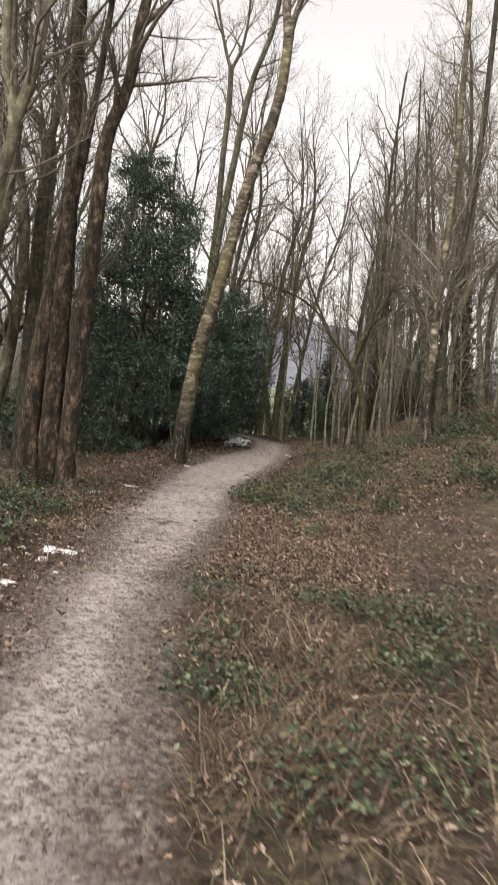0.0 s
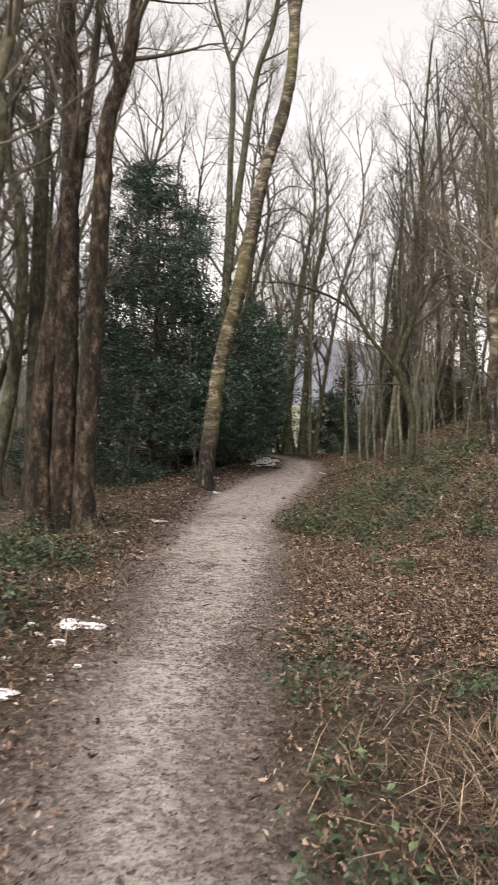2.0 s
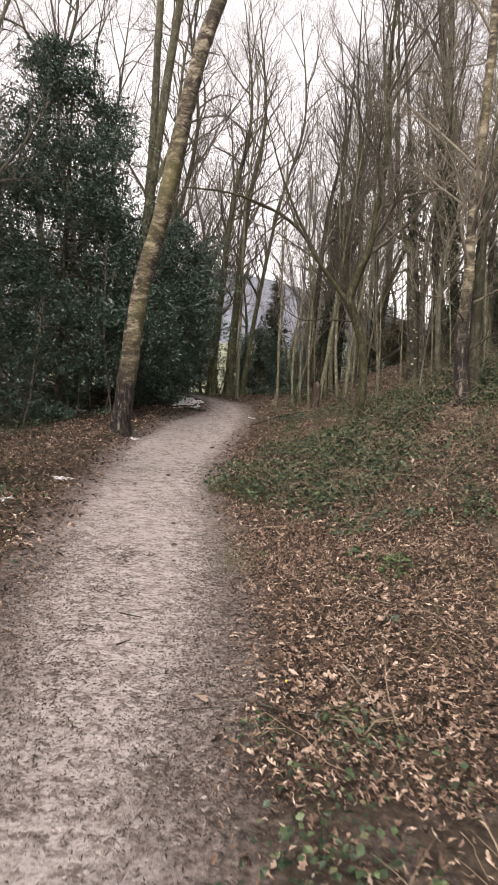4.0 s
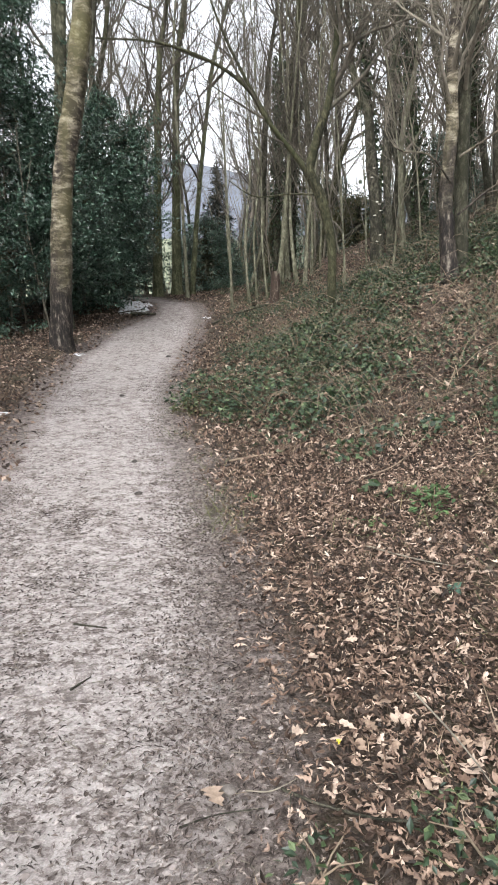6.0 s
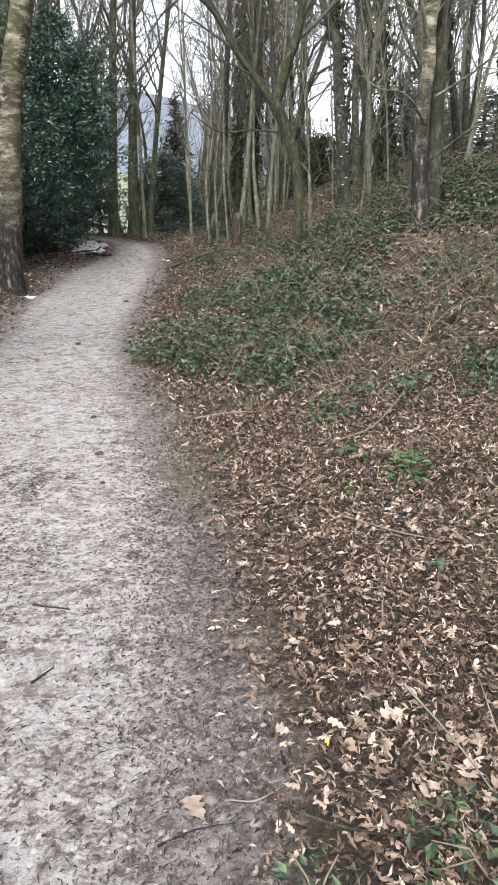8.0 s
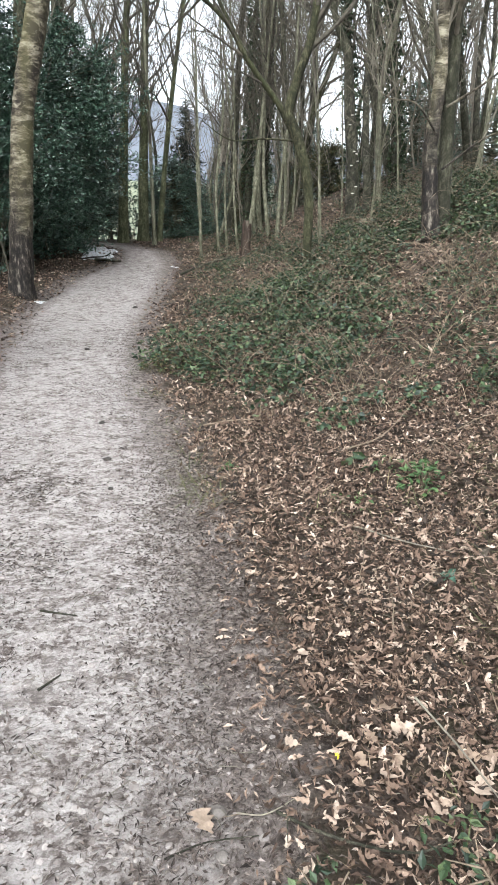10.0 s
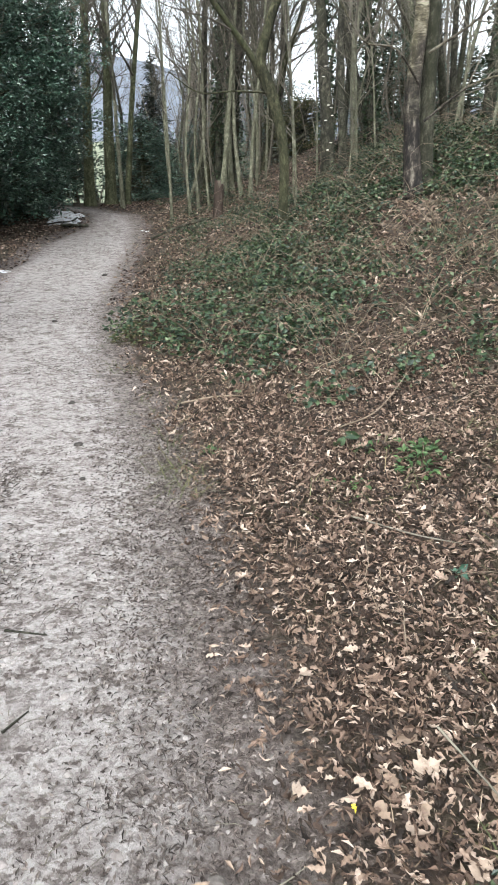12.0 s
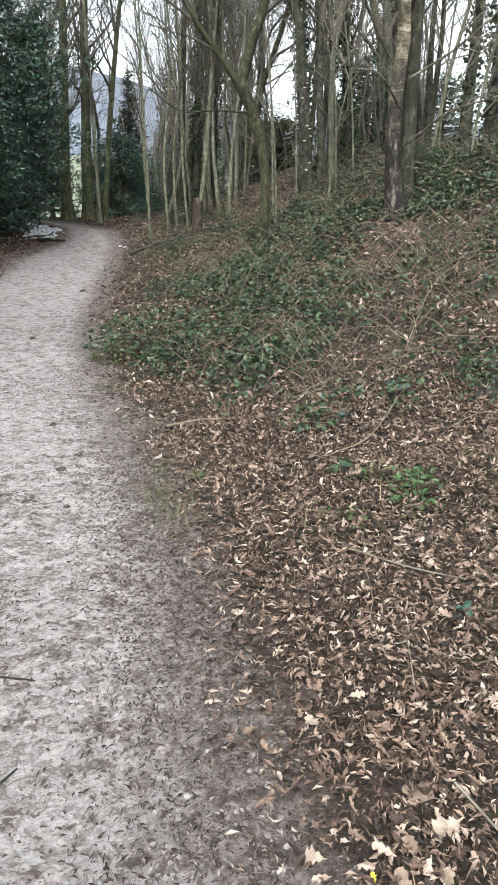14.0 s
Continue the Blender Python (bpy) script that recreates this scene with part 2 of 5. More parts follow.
def tube(points, radii, sides=8, lumps=0.0, rng=None, cap=False):
    """A tapered tube of quads along a line of places."""
    p = np.asarray(points, dtype=float)
    r = np.asarray(radii, dtype=float)
    n = len(p)
    d = np.gradient(p, axis=0)
    d /= np.linalg.norm(d, axis=1)[:, None] + 1e-9
    ref = np.where(np.abs(d[:, 2:3]) > 0.8, (1.0, 0.0, 0.0), (0.0, 0.0, 1.0))
    steep = np.abs(d[:, 2]) > 0.8
    if steep.any() and not steep.all():
        ref = np.tile((0.31, 0.95, 0.07), (n, 1))
    u = np.cross(d, ref)
    u /= np.linalg.norm(u, axis=1)[:, None] + 1e-9
    w = np.cross(d, u)
    a = np.arange(sides) * 2 * np.pi / sides
    rr = np.tile(r[:, None], (1, sides))
    if lumps and rng is not None:
        rr = rr * (1 + lumps * rng.normal(size=rr.shape)) * (1 + 1.2 * lumps * rng.normal(size=(1, sides)))
    v = p[:, None] + rr[..., None] * (np.cos(a)[None, :, None] * u[:, None] + np.sin(a)[None, :, None] * w[:, None])
    i, j = np.meshgrid(np.arange(n - 1), np.arange(sides), indexing="ij")
    k = (j + 1) % sides
    f = np.stack([i * sides + j, i * sides + k, (i + 1) * sides + k, (i + 1) * sides + j], -1).reshape(-1, 4)
    v = v.reshape(-1, 3)
    if cap:
        for end in (0, n - 1):
            c = len(v)
            v = np.vstack([v, p[end]])
            s = end * sides
            f = np.vstack([f, [[s + q, s + (q + 1) % sides, s + (q + 2) % sides, c] for q in range(0, sides - 1, 2)]])
    return v, f


def sweep(stems):
    """Many thin tubes at once, from a list of (line, radii, sides)."""
    sorts = {}
    for line, radii, sides in stems:
        sorts.setdefault((len(line), sides), []).append((line, radii))
    out = []
    for (n, sides), some in sorts.items():
        p = np.array([s[0] for s in some])
        r = np.array([s[1] for s in some])
        m = len(p)
        d = p[:, -1] - p[:, 0]
        d /= np.linalg.norm(d, axis=1)[:, None] + 1e-9
        ref = np.where(np.abs(d[:, 2:3]) > 0.8, (1.0, 0.0, 0.0), (0.0, 0.0, 1.0))
        u = np.cross(d, ref)
        u /= np.linalg.norm(u, axis=1)[:, None] + 1e-9
        w = np.cross(d, u)
        a = np.arange(sides) * 2 * np.pi / sides
        ring = np.cos(a)[None, :, None] * u[:, None] + np.sin(a)[None, :, None] * w[:, None]
        v = p[:, :, None] + r[:, :, None, None] * ring[:, None]
        i, j = np.meshgrid(np.arange(n - 1), np.arange(sides), indexing="ij")
        k = (j + 1) % sides
        f = np.stack([i * sides + j, i * sides + k, (i + 1) * sides + k, (i + 1) * sides + j], -1).reshape(-1, 4)
        out.append((v.reshape(-1, 3), (f[None] + (np.arange(m) * n * sides)[:, None, None]).reshape(-1, 4)))
    return join(out)


def spline(points, n):
    """A smooth line through places (Catmull-Rom)."""
    p = np.asarray(points, dtype=float)
    p = np.vstack([2 * p[0] - p[1], p, 2 * p[-1] - p[-2]])
    out = []
    for s in np.linspace(0, len(p) - 3 - 1e-6, n):
        i, t = int(s), s - int(s)
        a, b, c, d = p[i : i + 4]
        out.append(0.5 * (2 * b + (c - a) * t + (2 * a - 5 * b + 4 * c - d) * t * t + (3 * b - a - 3 * c + d) * t**3))
    return np.array(out)


def value_noise(x, y, seed=0):
    """Smooth noise from 0 to 1 on a unit lattice."""
    x, y = np.asarray(x, dtype=float), np.asarray(y, dtype=float)
    xi, yi = np.floor(x), np.floor(y)
    u, v = x - xi, y - yi
    u, v = u * u * (3 - 2 * u), v * v * (3 - 2 * v)

    def h(a, b):
        s = np.sin(a * 127.1 + b * 311.7 + seed * 74.7) * 43758.5453
        return s - np.floor(s)

    return (h(xi, yi) * (1 - u) + h(xi + 1, yi) * u) * (1 - v) + (h(xi, yi + 1) * (1 - u) + h(xi + 1, yi + 1) * u) * v


# ---- the lie of the land ----
EDGE_Y = [-14, -6, -2.5, -1.1, -0.2, 1.2, 2.1, 4.3, 6.6, 9.3, 12.6, 16.8, 18.5, 19.8, 21, 23, 32]
EDGE_L = [2.2, 0.9, 0.15, -0.10, -0.42, -0.76, -1.02, -1.6, -2.05, -2.5, -2.8, -2.75, -2.1, -2.2, -3.5, -5.5, -14]
EDGE_R = [4.2, 2.2, 0.86, 0.55, 0.2, 0.04, 0.10, -0.06, -0.55, -0.82, -0.86, -0.76, -0.72, -1.0, -2.5, -4.4, -12]


def path_edges(y):
    return np.interp(y, EDGE_Y, EDGE_L), np.interp(y, EDGE_Y, EDGE_R)


def ground_z(x, y):
    """The height of the ground: a trodden path with a bank on one side and a gentle fall on the other."""
    x, y = np.asarray(x, dtype=float), np.asarray(y, dtype=float)
    left, right = path_edges(y)
    z = np.interp(y, [-30, 6.5, 9, 12.7, 16.8, 18.5, 20, 21, 24, 32, 60, 200], [0, 0, 0.08, 0.24, 0.5, 0.72, 1.0, 1.17, 1.25, 1.1, 0.4, -4.0])
    e = np.maximum(x - np.maximum(right, np.where(y > 19, -0.8, -99.0)), 0)
    steep = np.interp(y, [-5, 2.5, 7.5, 9.5, 13, 17, 22, 60], [0.14, 0.28, 1.25, 1.58, 1.5, 1.25, 1.15, 0.55])
    soft = np.interp(y, [4, 9], [0.8, 4.0])
    rise = 0.36 * (np.sqrt(e * e + soft) - np.sqrt(soft)) * steep
    rise = np.where(rise > 1.3, 1.3 + np.tanh(rise - 1.3), rise)
    g = np.maximum(left - x, 0)
    fall = 0.10 * (1 - np.exp(-g * 3)) - 0.055 * np.maximum(g - 1.2, 0)
    fall = np.maximum(fall, -3.0)
    off = np.clip(np.maximum(e, g) * 2, 0, 1)
    lumps = (value_noise(x * 0.9, y * 0.9, 1) - 0.5) * 0.16 + (value_noise(x * 3.1, y * 3.1, 2) - 0.5) * 0.06
    ruts = (value_noise(x * 2.3, y * 1.1, 3) - 0.5) * 0.03 + (value_noise(x * 11, y * 11, 4) - 0.5) * 0.012
    return z + rise + fall + lumps * off + ruts


def worn(x, y):
    """How far the soil is trodden bare: 1 on the path, 0 in the wood."""
    left, right = path_edges(y)
    inside = np.minimum(x - left, right - x)
    return np.clip(0.5 + inside / 0.7, 0, 1)


def on_ground(x, y, up=0.0):
    return (float(x), float(y), float(ground_z(x, y)) + up)


def build_ground():
    """One sheet of ground out to the horizon; the trodden path is a piece of it."""
    xs = np.concatenate([-np.geomspace(1500, 6.2, 46), np.arange(-6, 6.01, 0.075), np.geomspace(6.2, 1500, 46)])
    ys = np.concatenate([-np.geomspace(1500, 6.2, 40), np.arange(-6, 22.01, 0.085), np.geomspace(22.2, 1500, 60)])
    gx, gy = np.meshgrid(xs, ys, indexing="ij")
    gz = ground_z(gx, gy)
    v = np.stack([gx, gy, gz], -1).reshape(-1, 3)
    nx, ny = len(xs), len(ys)
    i, j = np.meshgrid(np.arange(nx - 1), np.arange(ny - 1), indexing="ij")
    f = np.stack([i * ny + j, (i + 1) * ny + j, (i + 1) * ny + j + 1, i * ny + j + 1], -1).reshape(-1, 4)
    w = worn(v[:, 0], v[:, 1])
    w = w * np.interp(v[:, 1], [14.5, 18.5], [1.0, 0.72])
    ragged = w + (value_noise(v[:, 0] * 4, v[:, 1] * 4, 9) - 0.5) * 0.5
    inside = ragged[f].mean(axis=1) > 0.5
    for name, pick, label, cat in (("ground", ~inside, "brown forest soil under rotting leaf mould", "ground"), ("footpath", inside, "trodden pale grey clay footpath with dark crumbs", "path")):
        faces = f[pick]
        used = np.unique(faces)
        back_to = np.full(len(v), -1)
        back_to[used] = np.arange(len(used))
        me = mesh_of(name, v[used], back_to[faces], M_GROUND)
        mask = me.attributes.new("worn", "FLOAT", "POINT")
        mask.data.foreach_set("value", w[used].astype(np.float32))
        tagged(new(name, me), label, cat, "", "structure")


build_ground()


def build_hill():
    """A wooded ridge across the valley, far behind the trees."""
    a = np.linspace(-1.1, 1.1, 90)
    rows = []
    for k, (dist, frac) in enumerate(((420, 0.0), (560, 0.35), (700, 0.75), (820, 1.0), (1000, 0.7))):
        top = 102 + 56 * np.exp(-(((a + 0.09) / 0.22) ** 2)) + 10 * (value_noise(a * 9, a * 0, 5) - 0.5) + 5 * (value_noise(a * 40, a * 0 + k, 6) - 0.5)
        rows.append(np.stack([np.sin(a) * dist, np.cos(a) * dist, -12 + frac * top], -1))
    v = np.array(rows).reshape(-1, 3)
    n = len(a)
    i, j = np.meshgrid(np.arange(4), np.arange(n - 1), indexing="ij")
    f = np.stack([i * n + j, i * n + j + 1, (i + 1) * n + j + 1, (i + 1) * n + j], -1).reshape(-1, 4)
    solid("backdrop_hill", (v, f), M_HILL, "wooded hill across the valley, tinted blue-grey for haze", "hill", kind="structure")


build_hill()


def build_fields():
    """Pale rough pasture on the near slope across the valley."""
    a = np.linspace(-1.0, 1.0, 60)
    rows = [np.stack([np.sin(a) * d, np.cos(a) * d, -9 + h + 3 * (value_noise(a * 12, a * 0 + d, 8) - 0.5)], -1) for d, h in ((150, 0.0), (230, 9.0), (320, 22.0), (400, 38.0))]
    n = len(a)
    i, j = np.meshgrid(np.arange(3), np.arange(n - 1), indexing="ij")
    f = np.stack([i * n + j, i * n + j + 1, (i + 1) * n + j + 1, (i + 1) * n + j], -1).reshape(-1, 4)
    solid("backdrop_fields", (np.array(rows).reshape(-1, 3), f), M_MEADOW, "pale grey-green pasture on the far slope, haze in its colour", "field", kind="structure")


build_fields()


# ---- trees ----
def wander(rng, start, way, length, n, crook, lift=0.0):
    """A crooked line that starts at a place and tends upward."""
    p, d = [np.array(start, dtype=float)], np.array(way, dtype=float)
    d /= np.linalg.norm(d)
    for _ in range(n):
        d = d + rng.normal(size=3) * crook + (0, 0, lift)
        d /= np.linalg.norm(d)
        p.append(p[-1] + d * length / n)
    return np.array(p)


def sideways(rng, d, spread):
    """A way that forks off d by about spread radians."""
    o = np.cross(d, rng.normal(size=3))
    o /= np.linalg.norm(o) + 1e-9
    return d * math.cos(spread) + o * math.sin(spread)


def branches(rng, line, radii, count, f0, length, thick, levels, crook=0.16, spread=0.9, sides=5, coarse=False):
    """Limbs with their boughs and twigs along a stem: one list of tubes a level."""
    out = [[] for _ in range(levels)]

    def put(line, radii, count, f0, length, thick, level):
        n = len(line)
        for k in range(count):
            f = f0 + (0.99 - f0) * (k + rng.random()) / count
            s = f * (n - 1)
            i = min(int(s), n - 2)
            place = line[i] + (line[i + 1] - line[i]) * (s - i)
            d = line[i + 1] - line[i]
            d = d / (np.linalg.norm(d) + 1e-9)
            size = length * (1.15 - 0.6 * f) * rng.uniform(0.6, 1.25)
            rad = min(thick * rng.uniform(0.7, 1.2), np.interp(s, np.arange(n), radii) * 0.75)
            steps = 5 if level == 0 else ((2 if coarse else 3) if level == 1 else (1 if coarse else 2))
            w = sideways(rng, d, spread * rng.uniform(0.6, 1.2))
            w[2] += 0.22
            new_line = wander(rng, place, w, size, steps, crook, 0.06)
            new_radii = np.linspace(rad, max(rad * 0.2, 0.0018), steps + 1)
            out[level].append((new_line, new_radii, sides if level == 0 else 3))
            if level + 1 < levels:
                put(new_line, new_radii, max(2, int((7 if level == 0 else 7) * rng.uniform(0.7, 1.3))), 0.2, size * 0.58, rad * 0.36, level + 1)

    put(np.asarray(line), np.asarray(radii), count, f0, length, thick, 0)
    return out


def stem_shape(rng, points, r0, r1, rings=26, sides=12, flare=0.5, lumps=0.04):
    line = spline(points, rings)
    s = np.linspace(0, 1, rings)
    run = np.linalg.norm(line - line[0], axis=1)
    rad = r0 + (r1 - r0) * s
    rad = rad * (1 + flare * np.exp(-run / 0.22))
    return line, rad, tube(line, rad, sides, lumps, rng)


def tree(name, stems, material, twig_material, label, seed, category="tree", group=""):
    """stems: dicts of points (world), r0, r1 and how the stem branches. Each stem and limb is a part; twigs are one crown a stem."""
    rng = np.random.default_rng(seed)
    foot = np.array(stems[0]["points"][0], dtype=float)
    foot[2] = float(ground_z(foot[0], foot[1]))
    root = base(name, foot, label, category, group)
    for st in stems:
        pts = np.array(st["points"], dtype=float)
        if st.get("rooted", True):
            pts[0, 2] = float(ground_z(pts[0, 0], pts[0, 1])) - 0.12
        pts = pts - foot
        line, rad, shape = stem_shape(rng, pts, st["r0"], st["r1"], st.get("rings", 26), st.get("sides", 12), st.get("flare", 0.5 if st.get("rooted", True) else 0.1), st.get("lumps", 0.04))
        part(st.get("part", "trunk"), shape, st.get("material", material), root)
        if st.get("count"):
            made = branches(rng, line, rad, st["count"], st.get("f0", 0.45), st.get("length", 2.2), st.get("thick", 0.05), st.get("levels", 3), st.get("crook", 0.16), st.get("spread", 0.9))
            if st.get("split", False):
                for limb in made[0]:
                    part("limb", sweep([limb]), st.get("material", material), root)
                rest = made[1:]
            else:
                rest = made
            part("crown", sweep([s for lev in rest for s in lev]), twig_material, root, "bare winter twigs")
    return root


# ---- the trees beside the path ----
tree("birch_tree", [
    dict(points=[(-3.19, 12.75, 0.1), (-3.05, 12.8, 1.8), (-2.87, 12.85, 3.4), (-2.52, 12.9, 4.9), (-2.17, 12.9, 6.75), (-1.85, 12.95, 8.3), (-1.49, 13.0, 9.5), (-1.27, 13.05, 10.7), (-1.2, 13.1, 12.2)], r0=0.19, r1=0.125, rings=70, sides=16, lumps=0.045, flare=0.5),
    dict(points=[(-1.2, 13.1, 12.1), (-1.0, 13.2, 13.0), (-0.6, 13.4, 14.6), (-0.4, 13.5, 17.0)], r0=0.10, r1=0.03, rooted=False, part="limb", count=12, f0=0.1, length=2.2, thick=0.03),
    dict(points=[(-1.2, 13.1, 12.0), (-1.35, 13.1, 13.2), (-1.3, 13.1, 15.5), (-1.5, 13.0, 18.0)], r0=0.13, r1=0.03, rooted=False, part="limb", count=12, f0=0.1, length=2.2, thick=0.03),
], M_BIRCH, M_TWIG, "leaning silver birch with ringed bark beside the path", 11)

tree("birch_tree", [
    dict(points=[(-3.85, 15.9, 0.3), (-3.72, 16.0, 3.0), (-3.57, 16.0, 4.9), (-3.35, 16.0, 7.13), (-3.0, 16.0, 10.2), (-2.69, 16.0, 12.4), (-2.12, 16.0, 14.4), (-1.9, 16.0, 18.0)], r0=0.16, r1=0.06, rings=44, count=16, f0=0.55, length=2.4, thick=0.035),
    dict(points=[(-3.5, 16.0, 6.2), (-3.42, 15.95, 8.0), (-3.4, 15.9, 9.7), (-3.36, 15.9, 11.6), (-3.4, 15.9, 12.85)], r0=0.10, r1=0.085, rooted=False, part="limb", rings=24),
    dict(points=[(-3.4, 15.9, 12.7), (-3.75, 15.9, 13.8), (-4.1, 15.8, 15.5), (-4.1, 15.8, 18.0)], r0=0.06, r1=0.02, rooted=False, part="limb", count=10, f0=0.1, length=1.8, thick=0.025),
    dict(points=[(-3.4, 15.9, 12.7), (-3.1, 16.0, 13.6), (-3.0, 16.0, 15.0), (-3.2, 16.0, 18.0)], r0=0.06, r1=0.02, rooted=False, part="limb", count=10, f0=0.1, length=1.8, thick=0.025),
], M_GREY, M_TWIG, "slender twin-stemmed birch standing behind the leaning one", 12)

tree("oak_tree", [
    dict(points=[(-3.24, 6.0, 0), (-3.23, 6.0, 1.29), (-3.15, 6.0, 3.0), (-3.07, 6.0, 4.77), (-3.01, 6.0, 6.0), (-2.72, 6.0, 6.92), (-2.58, 6.0, 8.0), (-2.3, 6.1, 10.0), (-2.2, 6.2, 13.0)], r0=0.165, r1=0.06, rings=60, sides=14, lumps=0.06, count=13, f0=0.55, length=2.4, thick=0.045, flare=0.5),
    dict(points=[(-3.55, 6.05, 0), (-3.56, 6.0, 1.28), (-3.55, 6.0, 3.0), (-3.56, 6.0, 4.8), (-3.61, 6.0, 6.6), (-3.67, 6.0, 8.2), (-3.7, 6.0, 12.5)], r0=0.185, r1=0.07, rings=60, sides=14, lumps=0.06, count=13, f0=0.5, length=2.4, thick=0.045, flare=0.5),
    dict(points=[(-3.86, 5.9, 0), (-3.93, 5.95, 1.26), (-3.82, 6.0, 3.0), (-3.68, 6.0, 4.4), (-3.6, 6.0, 5.4)], r0=0.215, r1=0.08, rings=40, sides=14, lumps=0.07, flare=0.45),
    dict(points=[(-3.56, 5.98, 4.6), (-3.42, 6.1, 6.0), (-3.3, 6.2, 7.5), (-3.1, 6.3, 10.5)], r0=0.10, r1=0.04, rooted=False, part="limb", count=9, f0=0.3, length=1.8, thick=0.03),
], M_OAK, M_TWIG, "three-stemmed oak with ragged red-brown bark, grown from one stool", 13)

tree("forked_tree", [
    dict(points=[(-5.75, 9.0, 0), (-5.73, 9.0, 1.2), (-5.72, 9.0, 4.06), (-5.67, 9.0, 7.2)], r0=0.17, r1=0.13, rings=34),
    dict(points=[(-5.67, 9.0, 7.1), (-5.95, 9.0, 7.8), (-6.34, 9.0, 8.5), (-6.5, 9.0, 11.5)], r0=0.10, r1=0.03, rooted=False, part="limb", count=12, f0=0.2, length=2.0, thick=0.035),
    dict(points=[(-5.67, 9.0, 7.1), (-5.5, 9.0, 8.2), (-5.4, 9.0, 9.2), (-5.2, 9.0, 12.5)], r0=0.11, r1=0.03, rooted=False, part="limb", count=12, f0=0.2, length=2.0, thick=0.035),
], M_DARK, M_TWIG, "dark-barked tree forking into two steep limbs", 14)

tree("maple_tree", [
    dict(points=[(-3.23, 2.7, 0), (-3.1, 2.7, 0.48), (-3.02, 2.7, 1.07), (-3.17, 2.7, 1.82), (-3.2, 2.7, 2.53), (-3.03, 2.7, 3.36), (-2.82, 2.7, 4.17), (-2.73, 2.7, 4.76), (-2.95, 2.75, 5.7), (-3.0, 2.8, 8.5)], r0=0.125, r1=0.05, rings=50, sides=12, lumps=0.035, count=9, f0=0.5, length=1.5, thick=0.02, flare=0.25),
    dict(points=[(-2.74, 2.72, 4.7), (-2.62, 2.8, 5.3), (-2.55, 2.9, 6.2), (-2.6, 3.0, 8.5)], r0=0.075, r1=0.03, rooted=False, part="limb", count=9, f0=0.2, length=1.6, thick=0.03),
], M_PALE, M_TWIG_BROWN, "crooked pale-barked young tree with algae on one side", 15)

tree("maple_tree", [
    dict(points=[(-4.1, 4.5, 0), (-4.18, 4.5, 1.98), (-4.1, 4.5, 3.06), (-3.89, 4.5, 4.05), (-3.77, 4.5, 5.42), (-3.93, 4.5, 6.6), (-4.08, 4.5, 9.0)], r0=0.12, r1=0.05, rings=40, count=13, f0=0.35, length=2.0, thick=0.04),
], M_GREY, M_TWIG, "green-stained grey tree crooked like its neighbour", 16)

for k, line in enumerate((
    [(-8.9, 10, 0), (-8.9, 10, 3.5), (-8.85, 10, 7.1), (-8.3, 10, 12.0)],
    [(-7.3, 10.4, 0), (-7.6, 10.3, 3.5), (-8.0, 10, 7.1), (-8.2, 10, 12.0)],
    [(-6.4, 11.2, 0), (-6.5, 11.0, 4.0), (-6.66, 11, 7.2), (-7.7, 11, 12.0)],
    [(-6.0, 8.2, 0), (-6.1, 8.2, 3.0), (-6.3, 8.2, 6.0), (-6.4, 8.3, 11.0)],
    [(-4.9, 5.5, 0), (-5.0, 5.4, 3.0), (-4.8, 5.4, 6.0), (-5.1, 5.4, 10.0)],
)):
    tree("woodland_tree", [dict(points=line, r0=(0.2, 0.14, 0.13, 0.11, 0.09)[k], r1=0.02, rings=30, count=22, f0=0.3, length=3.0, thick=0.035)], (M_DARK, M_GREY, M_GREY, M_POLE, M_GREY)[k], M_TWIG, "bare grey-green woodland tree among others", 20 + k, group="woodland trees")

thin_foot = on_ground(1.68, 11.05)
tree("forked_tree", [
    dict(points=[thin_foot, (1.71, 11.05, 1.9), (1.56, 11.05, 2.65), (1.33, 11.05, 3.14)], r0=0.066, r1=0.086, rings=30, sides=12, flare=0.2),
    dict(points=[(1.34, 11.05, 3.06), (1.50, 11.05, 3.62), (1.69, 11.05, 4.2), (1.84, 11.05, 5.6), (1.80, 11.05, 7.4), (1.95, 11.1, 10.0)], r0=0.078, r1=0.02, rooted=False, part="limb", count=18, f0=0.3, length=2.4, thick=0.04, flare=0.0),
    dict(points=[(1.36, 11.05, 3.05), (1.12, 11.04, 3.36), (0.75, 11.0, 3.8), (0.45, 10.95, 4.25), (-0.05, 10.9, 4.6), (-0.83, 10.8, 4.85), (-1.7, 10.7, 4.9)], r0=0.048, r1=0.014, rooted=False, part="limb", rings=34, count=14, f0=0.2, length=1.5, thick=0.02, flare=0.0),
    dict(points=[(0.77, 11.0, 3.8), (0.35, 11.2, 4.6), (0.0, 11.3, 5.4), (-0.4, 11.3, 6.6)], r0=0.03, r1=0.008, rooted=False, part="limb", count=9, f0=0.2, length=1.2, thick=0.014, flare=0.0),
    dict(points=[(1.50, 11.05, 2.75), (1.0, 10.9, 2.75), (0.5, 10.8, 2.72), (0.1, 10.7, 2.95)], r0=0.016, r1=0.006, rooted=False, part="limb", count=4, f0=0.3, length=0.6, thick=0.006, flare=0.0),
], M_MOSSY, M_TWIG, "mossy slender tree forking above head height on the bank", 31)

